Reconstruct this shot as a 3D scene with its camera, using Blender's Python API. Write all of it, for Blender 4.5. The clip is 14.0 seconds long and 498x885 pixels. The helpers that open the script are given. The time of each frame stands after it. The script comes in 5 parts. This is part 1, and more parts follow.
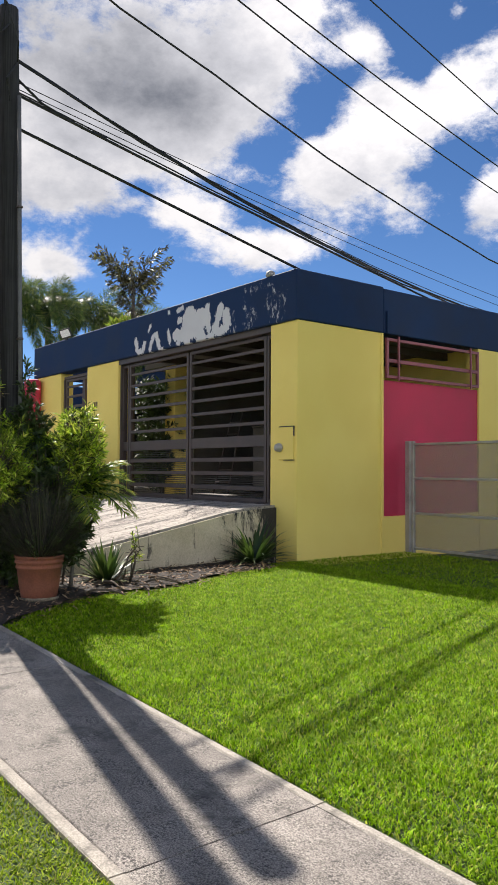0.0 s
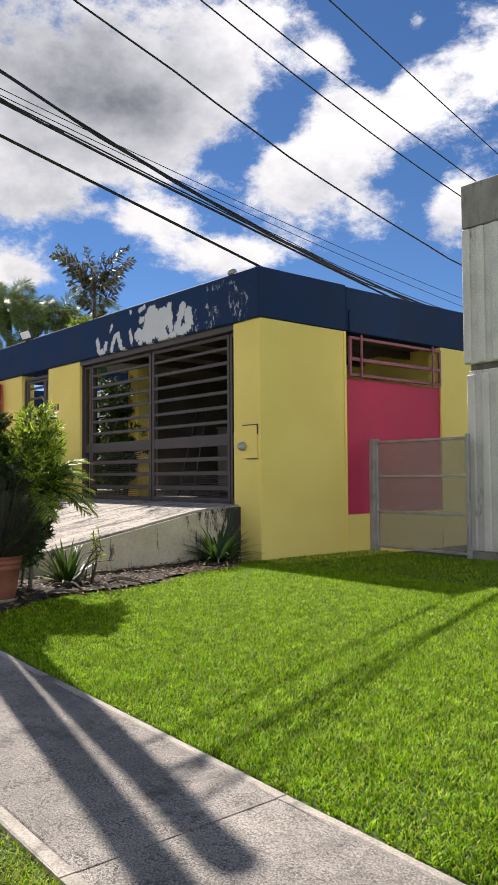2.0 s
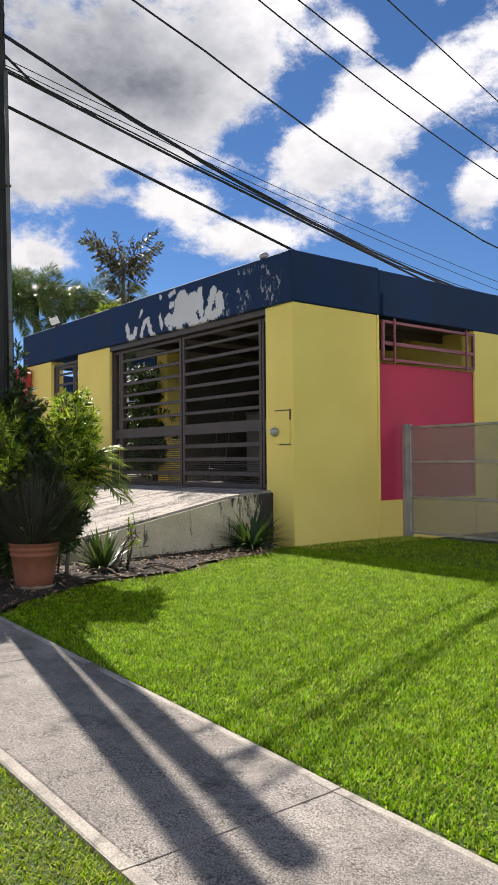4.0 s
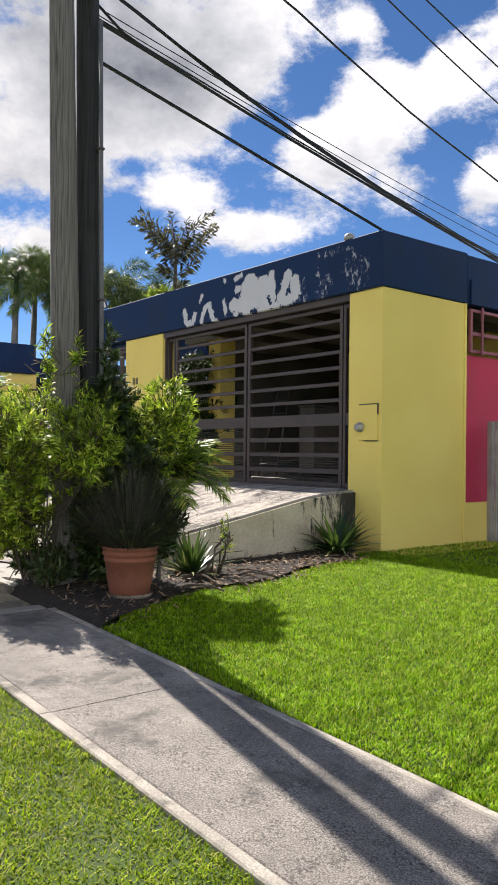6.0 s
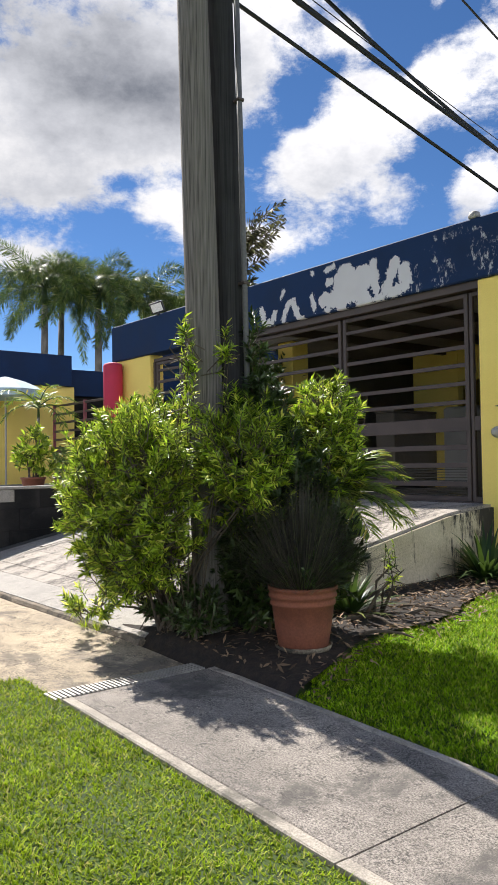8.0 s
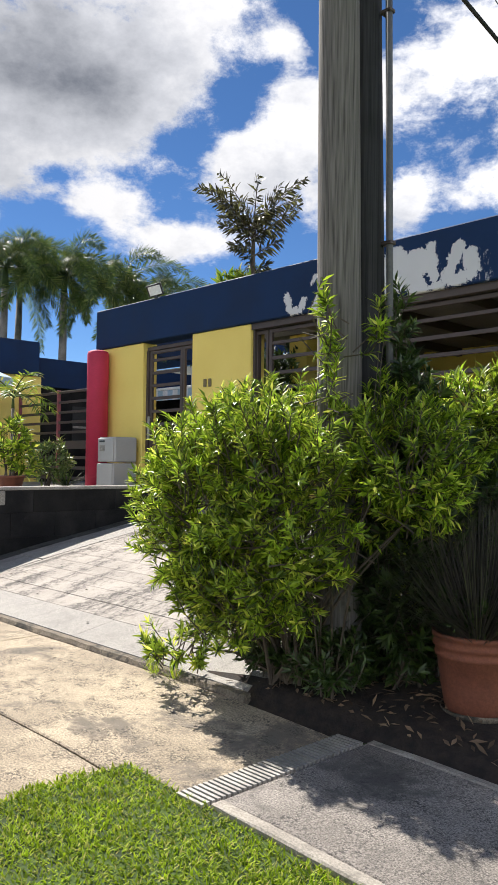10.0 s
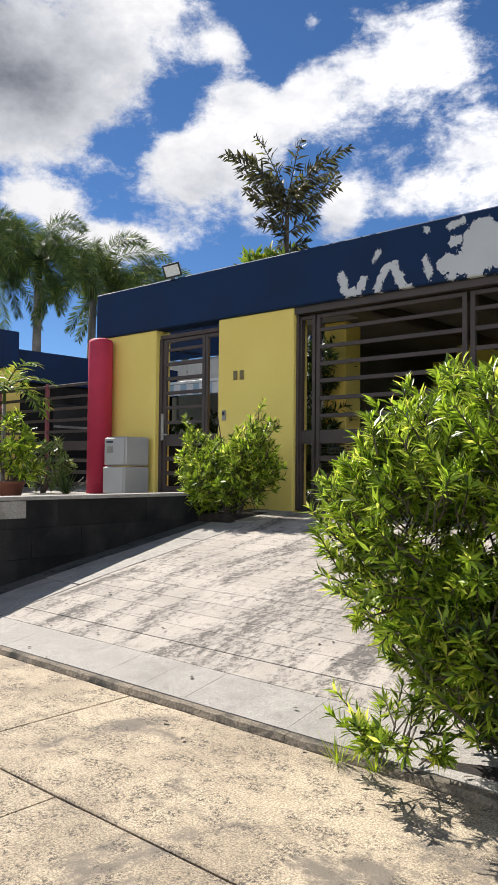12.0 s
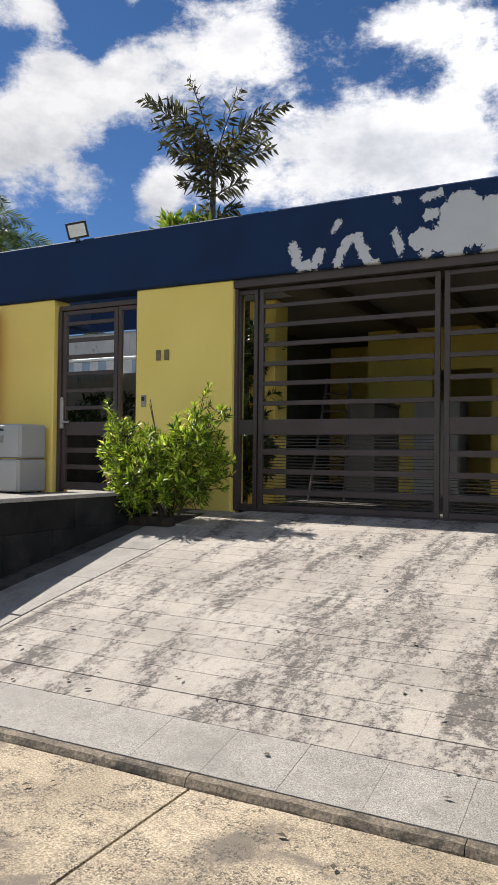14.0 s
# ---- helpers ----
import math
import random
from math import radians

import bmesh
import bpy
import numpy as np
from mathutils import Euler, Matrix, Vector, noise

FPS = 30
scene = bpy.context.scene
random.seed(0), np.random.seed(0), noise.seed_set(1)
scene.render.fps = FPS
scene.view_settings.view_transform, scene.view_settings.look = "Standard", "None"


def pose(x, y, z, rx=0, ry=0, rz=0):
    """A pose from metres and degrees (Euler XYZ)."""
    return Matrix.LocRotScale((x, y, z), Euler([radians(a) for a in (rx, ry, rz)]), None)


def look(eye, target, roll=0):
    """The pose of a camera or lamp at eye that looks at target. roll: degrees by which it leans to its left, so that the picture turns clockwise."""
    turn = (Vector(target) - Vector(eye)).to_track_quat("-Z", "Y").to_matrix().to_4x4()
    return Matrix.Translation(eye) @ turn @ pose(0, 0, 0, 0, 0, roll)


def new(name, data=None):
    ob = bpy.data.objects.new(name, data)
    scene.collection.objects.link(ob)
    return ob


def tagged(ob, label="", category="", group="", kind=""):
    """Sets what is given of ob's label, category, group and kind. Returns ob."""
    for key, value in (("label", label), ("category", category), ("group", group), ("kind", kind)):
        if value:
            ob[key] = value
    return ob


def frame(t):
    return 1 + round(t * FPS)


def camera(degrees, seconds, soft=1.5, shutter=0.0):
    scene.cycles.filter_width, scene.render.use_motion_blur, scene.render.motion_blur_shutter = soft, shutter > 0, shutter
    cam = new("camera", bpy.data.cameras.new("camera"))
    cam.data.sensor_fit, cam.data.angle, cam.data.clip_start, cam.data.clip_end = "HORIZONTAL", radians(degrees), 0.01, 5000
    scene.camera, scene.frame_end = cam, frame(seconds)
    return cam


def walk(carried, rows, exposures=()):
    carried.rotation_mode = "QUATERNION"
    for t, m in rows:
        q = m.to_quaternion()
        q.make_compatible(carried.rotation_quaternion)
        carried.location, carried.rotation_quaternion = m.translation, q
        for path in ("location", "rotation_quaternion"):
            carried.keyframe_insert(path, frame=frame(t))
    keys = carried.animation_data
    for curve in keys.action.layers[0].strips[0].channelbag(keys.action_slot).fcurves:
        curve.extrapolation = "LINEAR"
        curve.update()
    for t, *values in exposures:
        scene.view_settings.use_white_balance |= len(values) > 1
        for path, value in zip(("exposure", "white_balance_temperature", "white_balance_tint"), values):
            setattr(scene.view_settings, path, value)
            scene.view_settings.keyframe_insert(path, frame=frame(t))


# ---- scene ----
cam = camera(35.7, 14.0)
PATH = [
    (0, (0.046, -0.035, 1.508), (-1.536, 1.187, 1.58), 0.3),
    (0.5, (0.022, -0.016, 1.502), (-1.554, 1.213, 1.556), 0.0),
    (1, (0.028, 0.009, 1.485), (-1.538, 1.253, 1.54), -0.0),
    (1.5, (0.07, 0.028, 1.454), (-1.476, 1.294, 1.524), -0.2),
    (2, (0.003, 0.06, 1.412), (-1.524, 1.348, 1.499), -0.4),
    (2.2, (0.009, 0.049, 1.424), (-1.512, 1.345, 1.507), -0.8),
    (4.3, (-0.221, -0.032, 1.438), (-1.803, 1.191, 1.476), -0.4),
    (4.5, (-0.311, -0.134, 1.466), (-1.904, 1.075, 1.501), -0.3),
    (5, (-0.548, -0.206, 1.432), (-2.147, 0.995, 1.466), -0.0),
    (5.5, (-0.934, -0.192, 1.426), (-2.528, 1.016, 1.458), 0.3),
    (6, (-1.393, -0.349, 1.48), (-2.96, 0.893, 1.507), 0.7),
    (6.5, (-1.866, -0.329, 1.45), (-3.421, 0.929, 1.489), 0.2),
    (7, (-2.347, -0.434, 1.467), (-3.921, 0.799, 1.518), -0.2),
    (7.5, (-2.764, -0.53, 1.48), (-4.339, 0.7, 1.543), -0.5),
    (7.7, (-2.971, -0.564, 1.491), (-4.544, 0.669, 1.551), -0.7),
    (9.8, (-4.97, -0.783, 1.55), (-6.418, 0.596, 1.608), 0.6),
    (10, (-5.131, -0.775, 1.542), (-6.571, 0.612, 1.601), 0.7),
    (10.5, (-5.639, -0.7, 1.547), (-7.067, 0.699, 1.619), 0.7),
    (11, (-6.195, -0.743, 1.588), (-7.6, 0.678, 1.665), 0.7),
    (11.5, (-6.675, -0.718, 1.565), (-8.042, 0.739, 1.64), 0.7),
    (12, (-7.12, -0.716, 1.549), (-8.444, 0.781, 1.615), 0.6),
    (12.5, (-7.617, -0.693, 1.557), (-8.879, 0.858, 1.616), 0.4),
    (13, (-8.124, -0.635, 1.589), (-9.296, 0.985, 1.637), 0.7),
    (13.5, (-8.596, -0.62, 1.6), (-9.684, 1.057, 1.64), 0.8),
    (14, (-8.963, -0.554, 1.636), (-9.902, 1.212, 1.669), 0.7),
]
walk(cam, [(t, look(eye, target, roll)) for t, eye, target, roll in PATH], [(0, 0.83, 6600, 14), (4.5, 0.83, 6600, 14), (6, 0.93, 6600, 14), (7.5, 0.90, 6520, 13), (10.5, 0.83, 6450, 12), (12, 0.74, 6450, 12), (14, 0.56, 6450, 12)])


# ---- light ----
SUN_AZ, SUN_EL = 170.2, 48.0      # degrees, from +x towards +y
SUN_DIR = Vector((math.cos(radians(SUN_AZ)) * math.cos(radians(SUN_EL)),
                  math.sin(radians(SUN_AZ)) * math.cos(radians(SUN_EL)),
                  math.sin(radians(SUN_EL))))
sun = new("sun", bpy.data.lights.new("sun", "SUN"))
sun.data.energy, sun.data.angle, sun.data.color = 5.0, radians(0.53), (1.0, 0.95, 0.86)
sun.matrix_world = look(SUN_DIR * 60, (0, 0, 0))


def build_world():
    """A blue tropical sky with heaped white clouds and one large grey-bellied one."""
    w = bpy.data.worlds.new("sky")
    scene.world = w
    w.use_nodes = True
    nt = w.node_tree
    N, L = nt.nodes, nt.links
    N.clear()

    def nd(kind, **kw):
        n = N.new(kind)
        for k, v in kw.items():
            n.inputs[k].default_value = v
        return n

    def math_(op, a, b=None, clamp=False):
        n = N.new("ShaderNodeMath")
        n.operation, n.use_clamp = op, clamp
        for i, v in enumerate((a, b)):
            if v is None:
                continue
            if isinstance(v, (int, float)):
                n.inputs[i].default_value = v
            else:
                L.new(v, n.inputs[i])
        return n.outputs[0]

    sky = N.new("ShaderNodeTexSky")
    sky.sky_type, sky.sun_disc = "NISHITA", False
    sky.sun_elevation, sky.sun_rotation = radians(SUN_EL), radians(90 - SUN_AZ)
    sky.dust_density, sky.ozone_density, sky.air_density = 0.1, 5.0, 0.8
    sky.altitude = 1500
    co = N.new("ShaderNodeTexCoord")
    sep = N.new("ShaderNodeSeparateXYZ")
    L.new(co.outputs["Generated"], sep.inputs[0])
    az = math_("ARCTAN2", sep.outputs["Y"], sep.outputs["X"])
    az = math_("MULTIPLY", az, 180 / math.pi)
    el = math_("MULTIPLY", math_("ARCSINE", sep.outputs["Z"]), 180 / math.pi)

    def fbm(scale, detail, rough, stretch=2.0, lac=2.1, dist=0.0, seed=0.0):
        mp = N.new("ShaderNodeMapping")
        mp.inputs["Scale"].default_value = (1, 1, stretch)
        mp.inputs["Location"].default_value = (seed, seed * 0.7, 0)
        L.new(co.outputs["Generated"], mp.inputs["Vector"])
        n = nd("ShaderNodeTexNoise", Scale=scale, Detail=detail, Roughness=rough, Lacunarity=lac, Distortion=dist)
        L.new(mp.outputs[0], n.inputs["Vector"])
        return n.outputs["Fac"]

    # heaps: azimuth, elevation, half-width, half-height, weight
    heaps = CLOUDS
    total = None
    for a, e, ra, re, wt in heaps:
        dx = math_("DIVIDE", math_("SUBTRACT", az, a), ra)
        dy = math_("DIVIDE", math_("SUBTRACT", el, e), re)
        r2 = math_("ADD", math_("MULTIPLY", dx, dx), math_("MULTIPLY", dy, dy))
        g = math_("MULTIPLY", math_("EXPONENT", math_("MULTIPLY", r2, -1.0)), wt)
        total = g if total is None else math_("ADD", total, g)
    ragged = fbm(9.0, 9.0, 0.62, 2.0, dist=0.25)
    broad = fbm(2.6, 4.0, 0.55, 2.2, seed=3.1)
    tuft = fbm(30.0, 8.0, 0.7, 1.5, seed=1.3)
    dens = math_("ADD", total, math_("MULTIPLY", math_("SUBTRACT", ragged, 0.5), 1.6))
    dens = math_("ADD", dens, math_("MULTIPLY", math_("SUBTRACT", tuft, 0.5), 1.0))
    dens = math_("ADD", dens, math_("MULTIPLY", math_("SUBTRACT", broad, 0.5), 0.5))
    mask = N.new("ShaderNodeMapRange")
    mask.interpolation_type = "SMOOTHSTEP"
    mask.inputs["From Min"].default_value, mask.inputs["From Max"].default_value = 0.30, 0.86
    L.new(dens, mask.inputs["Value"])
    # thickness shades the bellies grey
    grey = None
    for a, e, ra, re, wt in BELLIES:
        dx = math_("DIVIDE", math_("SUBTRACT", az, a), ra)
        dy = math_("DIVIDE", math_("SUBTRACT", el, e), re)
        r2 = math_("ADD", math_("MULTIPLY", dx, dx), math_("MULTIPLY", dy, dy))
        g = math_("MULTIPLY", math_("EXPONENT", math_("MULTIPLY", r2, -1.0)), wt)
        grey = g if grey is None else math_("ADD", grey, g)
    puff = fbm(14.0, 6.0, 0.6, 1.6, seed=7.7)
    shade = math_("ADD", grey, math_("MULTIPLY", math_("SUBTRACT", puff, 0.46), 1.0))
    ramp = N.new("ShaderNodeValToRGB")
    ramp.color_ramp.elements[0].position, ramp.color_ramp.elements[0].color = 0.0, (1.0, 1.0, 1.0, 1)
    ramp.color_ramp.elements[1].position, ramp.color_ramp.elements[1].color = 1.0, (0.20, 0.22, 0.26, 1)
    mid = ramp.color_ramp.elements.new(0.35)
    mid.color = (0.66, 0.68, 0.72, 1)
    L.new(shade, ramp.inputs[0])
    white = N.new("ShaderNodeVectorMath")
    white.operation = "SCALE"
    # clouds opposite the sun are lit from the front and brighter
    facing = math_("ADD", math_("MULTIPLY", sep.outputs["X"], math.cos(radians(SUN_AZ))), math_("MULTIPLY", sep.outputs["Y"], math.sin(radians(SUN_AZ))))
    L.new(math_("MULTIPLY", math_("SUBTRACT", 1.48, math_("MULTIPLY", facing, 0.70)), CLOUD_GLOW), white.inputs["Scale"])
    L.new(ramp.outputs[0], white.inputs[0])
    blue = N.new("ShaderNodeVectorMath")
    blue.operation = "SCALE"
    blue.inputs["Scale"].default_value = SKY_STRENGTH
    deep = N.new("ShaderNodeHueSaturation")
    deep.inputs["Saturation"].default_value = 1.12
    L.new(sky.outputs[0], deep.inputs["Color"])
    L.new(deep.outputs[0], blue.inputs[0])
    mix = N.new("ShaderNodeMix")
    mix.data_type = "RGBA"
    L.new(mask.outputs[0], mix.inputs["Factor"])
    L.new(blue.outputs[0], mix.inputs["A"])
    L.new(white.outputs[0], mix.inputs["B"])
    bg = N.new("ShaderNodeBackground")
    L.new(mix.outputs["Result"], bg.inputs["Color"])
    out = N.new("ShaderNodeOutputWorld")
    L.new(bg.outputs[0], out.inputs[0])


SKY_STRENGTH, CLOUD_GLOW = 0.064, 0.635
CLOUDS = [(153.4, 27.1, 10.5, 5.3, 1.10), (142.9, 28.3, 5.1, 5.3, 0.75), (137.4, 30.5, 3.3, 2.4, 0.55), (155.8, 19.8, 6.5, 2.4, 0.90),
          (147.1, 18.5, 3.0, 1.7, 0.85), (156.9, 14.6, 3.6, 1.8, 0.95), (133.2, 29.3, 1.9, 1.5, 0.90), (133.6, 22.4, 4.4, 2.8, 1.00),
          (137.4, 20.4, 3.5, 2.4, 0.75), (130.7, 18.6, 2.6, 2.0, 0.80), (142.0, 16.0, 5.5, 1.6, 0.95), (127.1, 25.8, 4.0, 3.2, 1.00)]
CLOUDS += [(125.0, 18.2, 2.1, 2.2, 0.95), (127.1, 30.5, 0.9, 0.6, 0.60), (131.5, 25.2, 3.1, 2.0, 0.80), (131.9, 30.8, 2.4, 2.4, -0.50),
           (129.9, 27.8, 1.6, 2.4, -0.60), (141.2, 22.6, 2.2, 1.2, -0.50), (137.4, 25.1, 1.8, 1.6, -0.35), (127.5, 20.9, 1.7, 2.4, -0.45),
           (153, 22.3, 8, 2.2, 0.6), (150.5, 20.0, 2.2, 0.9, -0.4), (144.5, 25, 3.2, 2.5, 0.35), (118.0, 27.8, 5.0, 3.6, 0.90), (109.9, 22.1, 7.9, 3.2, 1.00)]
CLOUDS += [(103.4, 20.7, 5.2, 2.8, 1.00), (105.9, 29.0, 4.6, 1.6, 0.80), (101.5, 26.0, 2.7, 2.8, 0.70), (119.9, 19.2, 6.9, 1.6, 0.60),
           (113.3, 25.7, 2.7, 2.0, -0.40), (126.4, 29.5, 2.3, 1.0, -0.40), (100.7, 23.6, 1.3, 1.6, -0.50), (114.6, 29.4, 1.9, 2.0, -0.30), (132.6, 13.6, 8.0, 1.4, -0.30)]
# the rest of the sky: unseen bright clouds added low to fill the shaded walls
CLOUDS += [(172, 20, 9, 8, 0.9), (80, 22, 14, 10, 1.0), (35, 20, 28, 13, 1.1), (-30, 20, 30, 13, 1.1), (-85, 20, 26, 13, 1.1), (-145, 20, 30, 13, 0.9)]
BELLIES = [(150.5, 26.8, 9.0, 3.6, 0.60), (157.5, 29.7, 9.3, 3.2, 0.30), (147.1, 25.3, 5.4, 2.0, 0.28), (156, 22, 6, 3, 0.2), (134.0, 20.3, 4.3, 1.6, 0.30),
           (107.5, 20.6, 8.7, 2.0, 0.35), (125.6, 17.1, 2.5, 1.2, 0.35), (156, 19, 5, 1.5, 0.3)]
build_world()

# ---- materials ----
def material(name, dark, light, scale=6.0, rough=0.7, bump=0.15, fine=60.0, metal=0.0, stain=None, stain_scale=1.2, stain_at=0.56, stain_soft=0.1, piece=0.0, spec=0.5, bump_scale=None, grit=0.17, stain_stretch=None, speck=None, speck_scale=12.0, speck_at=0.56):
    """Two colours mixed by broad noise, fine grain on top, stains of a third colour, relief; piece: random value shift between objects."""
    m = bpy.data.materials.new(name)
    m.use_nodes = True
    nt = m.node_tree
    N, L = nt.nodes, nt.links
    b = N["Principled BSDF"]
    b.inputs["Metallic"].default_value = metal
    b.inputs["Specular IOR Level"].default_value = spec
    src = N.new("ShaderNodeNewGeometry").outputs["Position"]

    def noise_(s, d, r=0.55, dist=0.0, stretch=None):
        n = N.new("ShaderNodeTexNoise")
        n.inputs["Scale"].default_value, n.inputs["Detail"].default_value = s, d
        n.inputs["Roughness"].default_value, n.inputs["Distortion"].default_value = r, dist
        if stretch:
            mp = N.new("ShaderNodeMapping")
            mp.inputs["Scale"].default_value = stretch
            L.new(src, mp.inputs["Vector"])
            L.new(mp.outputs[0], n.inputs["Vector"])
        else:
            L.new(src, n.inputs["Vector"])
        return n.outputs["Fac"]

    def mixed(fac, a, c):
        n = N.new("ShaderNodeMix")
        n.data_type = "RGBA"
        for key, v in (("Factor", fac), ("A", a), ("B", c)):
            if isinstance(v, tuple):
                n.inputs[key].default_value = (*v, 1)
            elif isinstance(v, float):
                n.inputs[key].default_value = v
            else:
                L.new(v, n.inputs[key])
        return n.outputs["Result"]

    def ranged(v, lo, hi, a=0.0, c=1.0):
        n = N.new("ShaderNodeMapRange")
        n.interpolation_type = "SMOOTHSTEP"
        for key, x in (("From Min", lo), ("From Max", hi), ("To Min", a), ("To Max", c)):
            n.inputs[key].default_value = x
        L.new(v, n.inputs["Value"])
        return n.outputs[0]

    broad = noise_(scale, 5.0)
    grain = noise_(fine, 4.0, 0.65)
    col = mixed(ranged(broad, 0.3, 0.7), dark, light)
    hsv = N.new("ShaderNodeHueSaturation")
    L.new(col, hsv.inputs["Color"])
    L.new(ranged(grain, 0.25, 0.75, 1 - grit, 1 + grit), hsv.inputs["Value"])
    col = hsv.outputs[0]
    if piece:
        info = N.new("ShaderNodeObjectInfo")
        h2 = N.new("ShaderNodeHueSaturation")
        L.new(col, h2.inputs["Color"])
        L.new(ranged(info.outputs["Random"], 0.0, 1.0, 1 - piece, 1 + piece), h2.inputs["Value"])
        col = h2.outputs[0]
    if stain:
        s = ranged(noise_(stain_scale, 9.0, 0.72, 0.3, stain_stretch), stain_at, stain_at + stain_soft)
        col = mixed(s, col, stain)
    if speck:
        s = ranged(noise_(speck_scale, 10.0, 0.78), speck_at, speck_at + 0.06)
        wide = ranged(noise_(speck_scale * 0.13, 4.0, 0.6, 0.0, stain_stretch), 0.42, 0.60)
        both = N.new("ShaderNodeMath")
        both.operation = "MULTIPLY"
        L.new(s, both.inputs[0])
        L.new(wide, both.inputs[1])
        col = mixed(both.outputs[0], col, speck)
    L.new(col, b.inputs["Base Color"])
    L.new(ranged(broad, 0.3, 0.7, max(rough - 0.08, 0.02), min(rough + 0.08, 1.0)), b.inputs["Roughness"])
    if bump:
        bp = N.new("ShaderNodeBump")
        bp.inputs["Strength"].default_value, bp.inputs["Distance"].default_value = bump, 0.01
        L.new(noise_(bump_scale or fine * 0.6, 5.0, 0.6), bp.inputs["Height"])
        L.new(bp.outputs[0], b.inputs["Normal"])
    return m


YELLOW = material("yellow_stucco", (0.85, 0.655, 0.175), (0.89, 0.705, 0.205), 1.1, 0.85, 0.10, 90, stain=(0.72, 0.57, 0.17), stain_scale=1.6, stain_at=0.62, stain_soft=0.2, spec=0.25, grit=0.06)
NAVY = material("navy_paint", (0.006, 0.021, 0.066), (0.010, 0.031, 0.092), 1.5, 0.7, 0.1, 80, stain=(0.022, 0.042, 0.095), stain_scale=2.0, stain_at=0.64, spec=0.22, grit=0.1)
CRIMSON = material("crimson_stucco", (0.46, 0.022, 0.066), (0.53, 0.034, 0.088), 2.0, 0.7, 0.25, 70, stain=(0.62, 0.11, 0.14), stain_scale=1.8, stain_at=0.58, stain_soft=0.2)
CAPSTONE = material("weathered_cap_concrete", (0.20, 0.18, 0.155), (0.34, 0.31, 0.27), 2.0, 0.9, 0.4, 60, stain=(0.08, 0.072, 0.062), stain_scale=1.6, stain_at=0.52, stain_stretch=(2.5, 2.5, 0.5))
WHITEWALL = material("weathered_white_paint", (0.58, 0.55, 0.50), (0.70, 0.66, 0.60), 2.0, 0.8, 0.3, 60, stain=(0.08, 0.07, 0.06), stain_scale=1.6, stain_at=0.58, stain_stretch=(2.5, 2.5, 0.5))
RAMPWALL = material("stained_cream_render", (0.50, 0.425, 0.295), (0.63, 0.55, 0.40), 2.5, 0.85, 0.3, 60, stain=(0.035, 0.032, 0.03), stain_scale=1.5, stain_at=0.525, stain_soft=0.07, stain_stretch=(2.5, 2.2, 0.45))
CONCRETE = material("grey_concrete", (0.19, 0.170, 0.149), (0.305, 0.275, 0.243), 1.6, 0.9, 0.8, 130, stain=(0.105, 0.097, 0.087), stain_scale=2.2, stain_at=0.51, stain_soft=0.16, piece=0.05, bump_scale=110, grit=0.8, speck=(0.065, 0.060, 0.054), speck_scale=60, speck_at=0.51)
EDGE = material("pale_concrete_edge", (0.27, 0.243, 0.205), (0.41, 0.372, 0.315), 5, 0.9, 0.6, 110, stain=(0.13, 0.12, 0.10), stain_scale=4, stain_at=0.50, stain_soft=0.15, bump_scale=60, grit=0.35)
APRON = material("tan_concrete", (0.31, 0.252, 0.176), (0.465, 0.386, 0.278), 2.2, 0.92, 0.8, 110, stain=(0.19, 0.162, 0.128), stain_scale=1.6, stain_at=0.53, stain_soft=0.10, piece=0.04, bump_scale=100, grit=0.6, speck=(0.085, 0.072, 0.058), speck_scale=70, speck_at=0.495)
TERRAZZO = material("speckled_terrazzo", (0.28, 0.262, 0.236), (0.36, 0.338, 0.306), 3, 0.8, 0.2, 150, piece=0.03, grit=0.55, stain=(0.22, 0.205, 0.185), stain_scale=2.5, stain_at=0.52, stain_soft=0.2, spec=0.3, speck=(0.13, 0.125, 0.118), speck_scale=120, speck_at=0.53)
LICHEN = material("lichened_kerb_concrete", (0.12, 0.10, 0.074), (0.27, 0.222, 0.165), 3, 0.95, 0.9, 70, stain=(0.045, 0.042, 0.034), stain_scale=3.5, stain_at=0.48, stain_soft=0.15, grit=0.5)
WHITE = material("white_glass", (0.75, 0.76, 0.76), (0.82, 0.82, 0.82), 3, 0.25, 0.0)
PIPE = material("grey_painted_pipe", (0.085, 0.085, 0.085), (0.13, 0.13, 0.128), 4, 0.6, 0.1)
# Near-black slab colour: shade beside the retaining wall is put into it.
SHADED_SLAB = material("shade_dark_stone_slab", (0.05, 0.047, 0.043), (0.09, 0.085, 0.078), 3, 0.95, 0.6, 90, stain=(0.03, 0.03, 0.026), stain_scale=4, stain_at=0.5, bump_scale=60)
RAMPBASE = material("sanded_joint", (0.19, 0.172, 0.152), (0.30, 0.275, 0.245), 5, 0.95, 0.2)
ASPHALT = material("worn_asphalt", (0.045, 0.044, 0.043), (0.075, 0.073, 0.07), 2, 0.9, 0.6, 90, grit=0.4)
JOINT = material("dark_joint", (0.10, 0.09, 0.08), (0.17, 0.155, 0.135), 8, 0.95, 0.2)
DARKSTONE = material("dark_stone_cladding", (0.010, 0.010, 0.011), (0.03, 0.029, 0.028), 2.2, 0.95, 0.4, 60, stain=(0.055, 0.054, 0.052), stain_scale=3, stain_at=0.60, stain_soft=0.2, piece=0.25, spec=0.2, stain_stretch=(1.5, 1.5, 0.6))
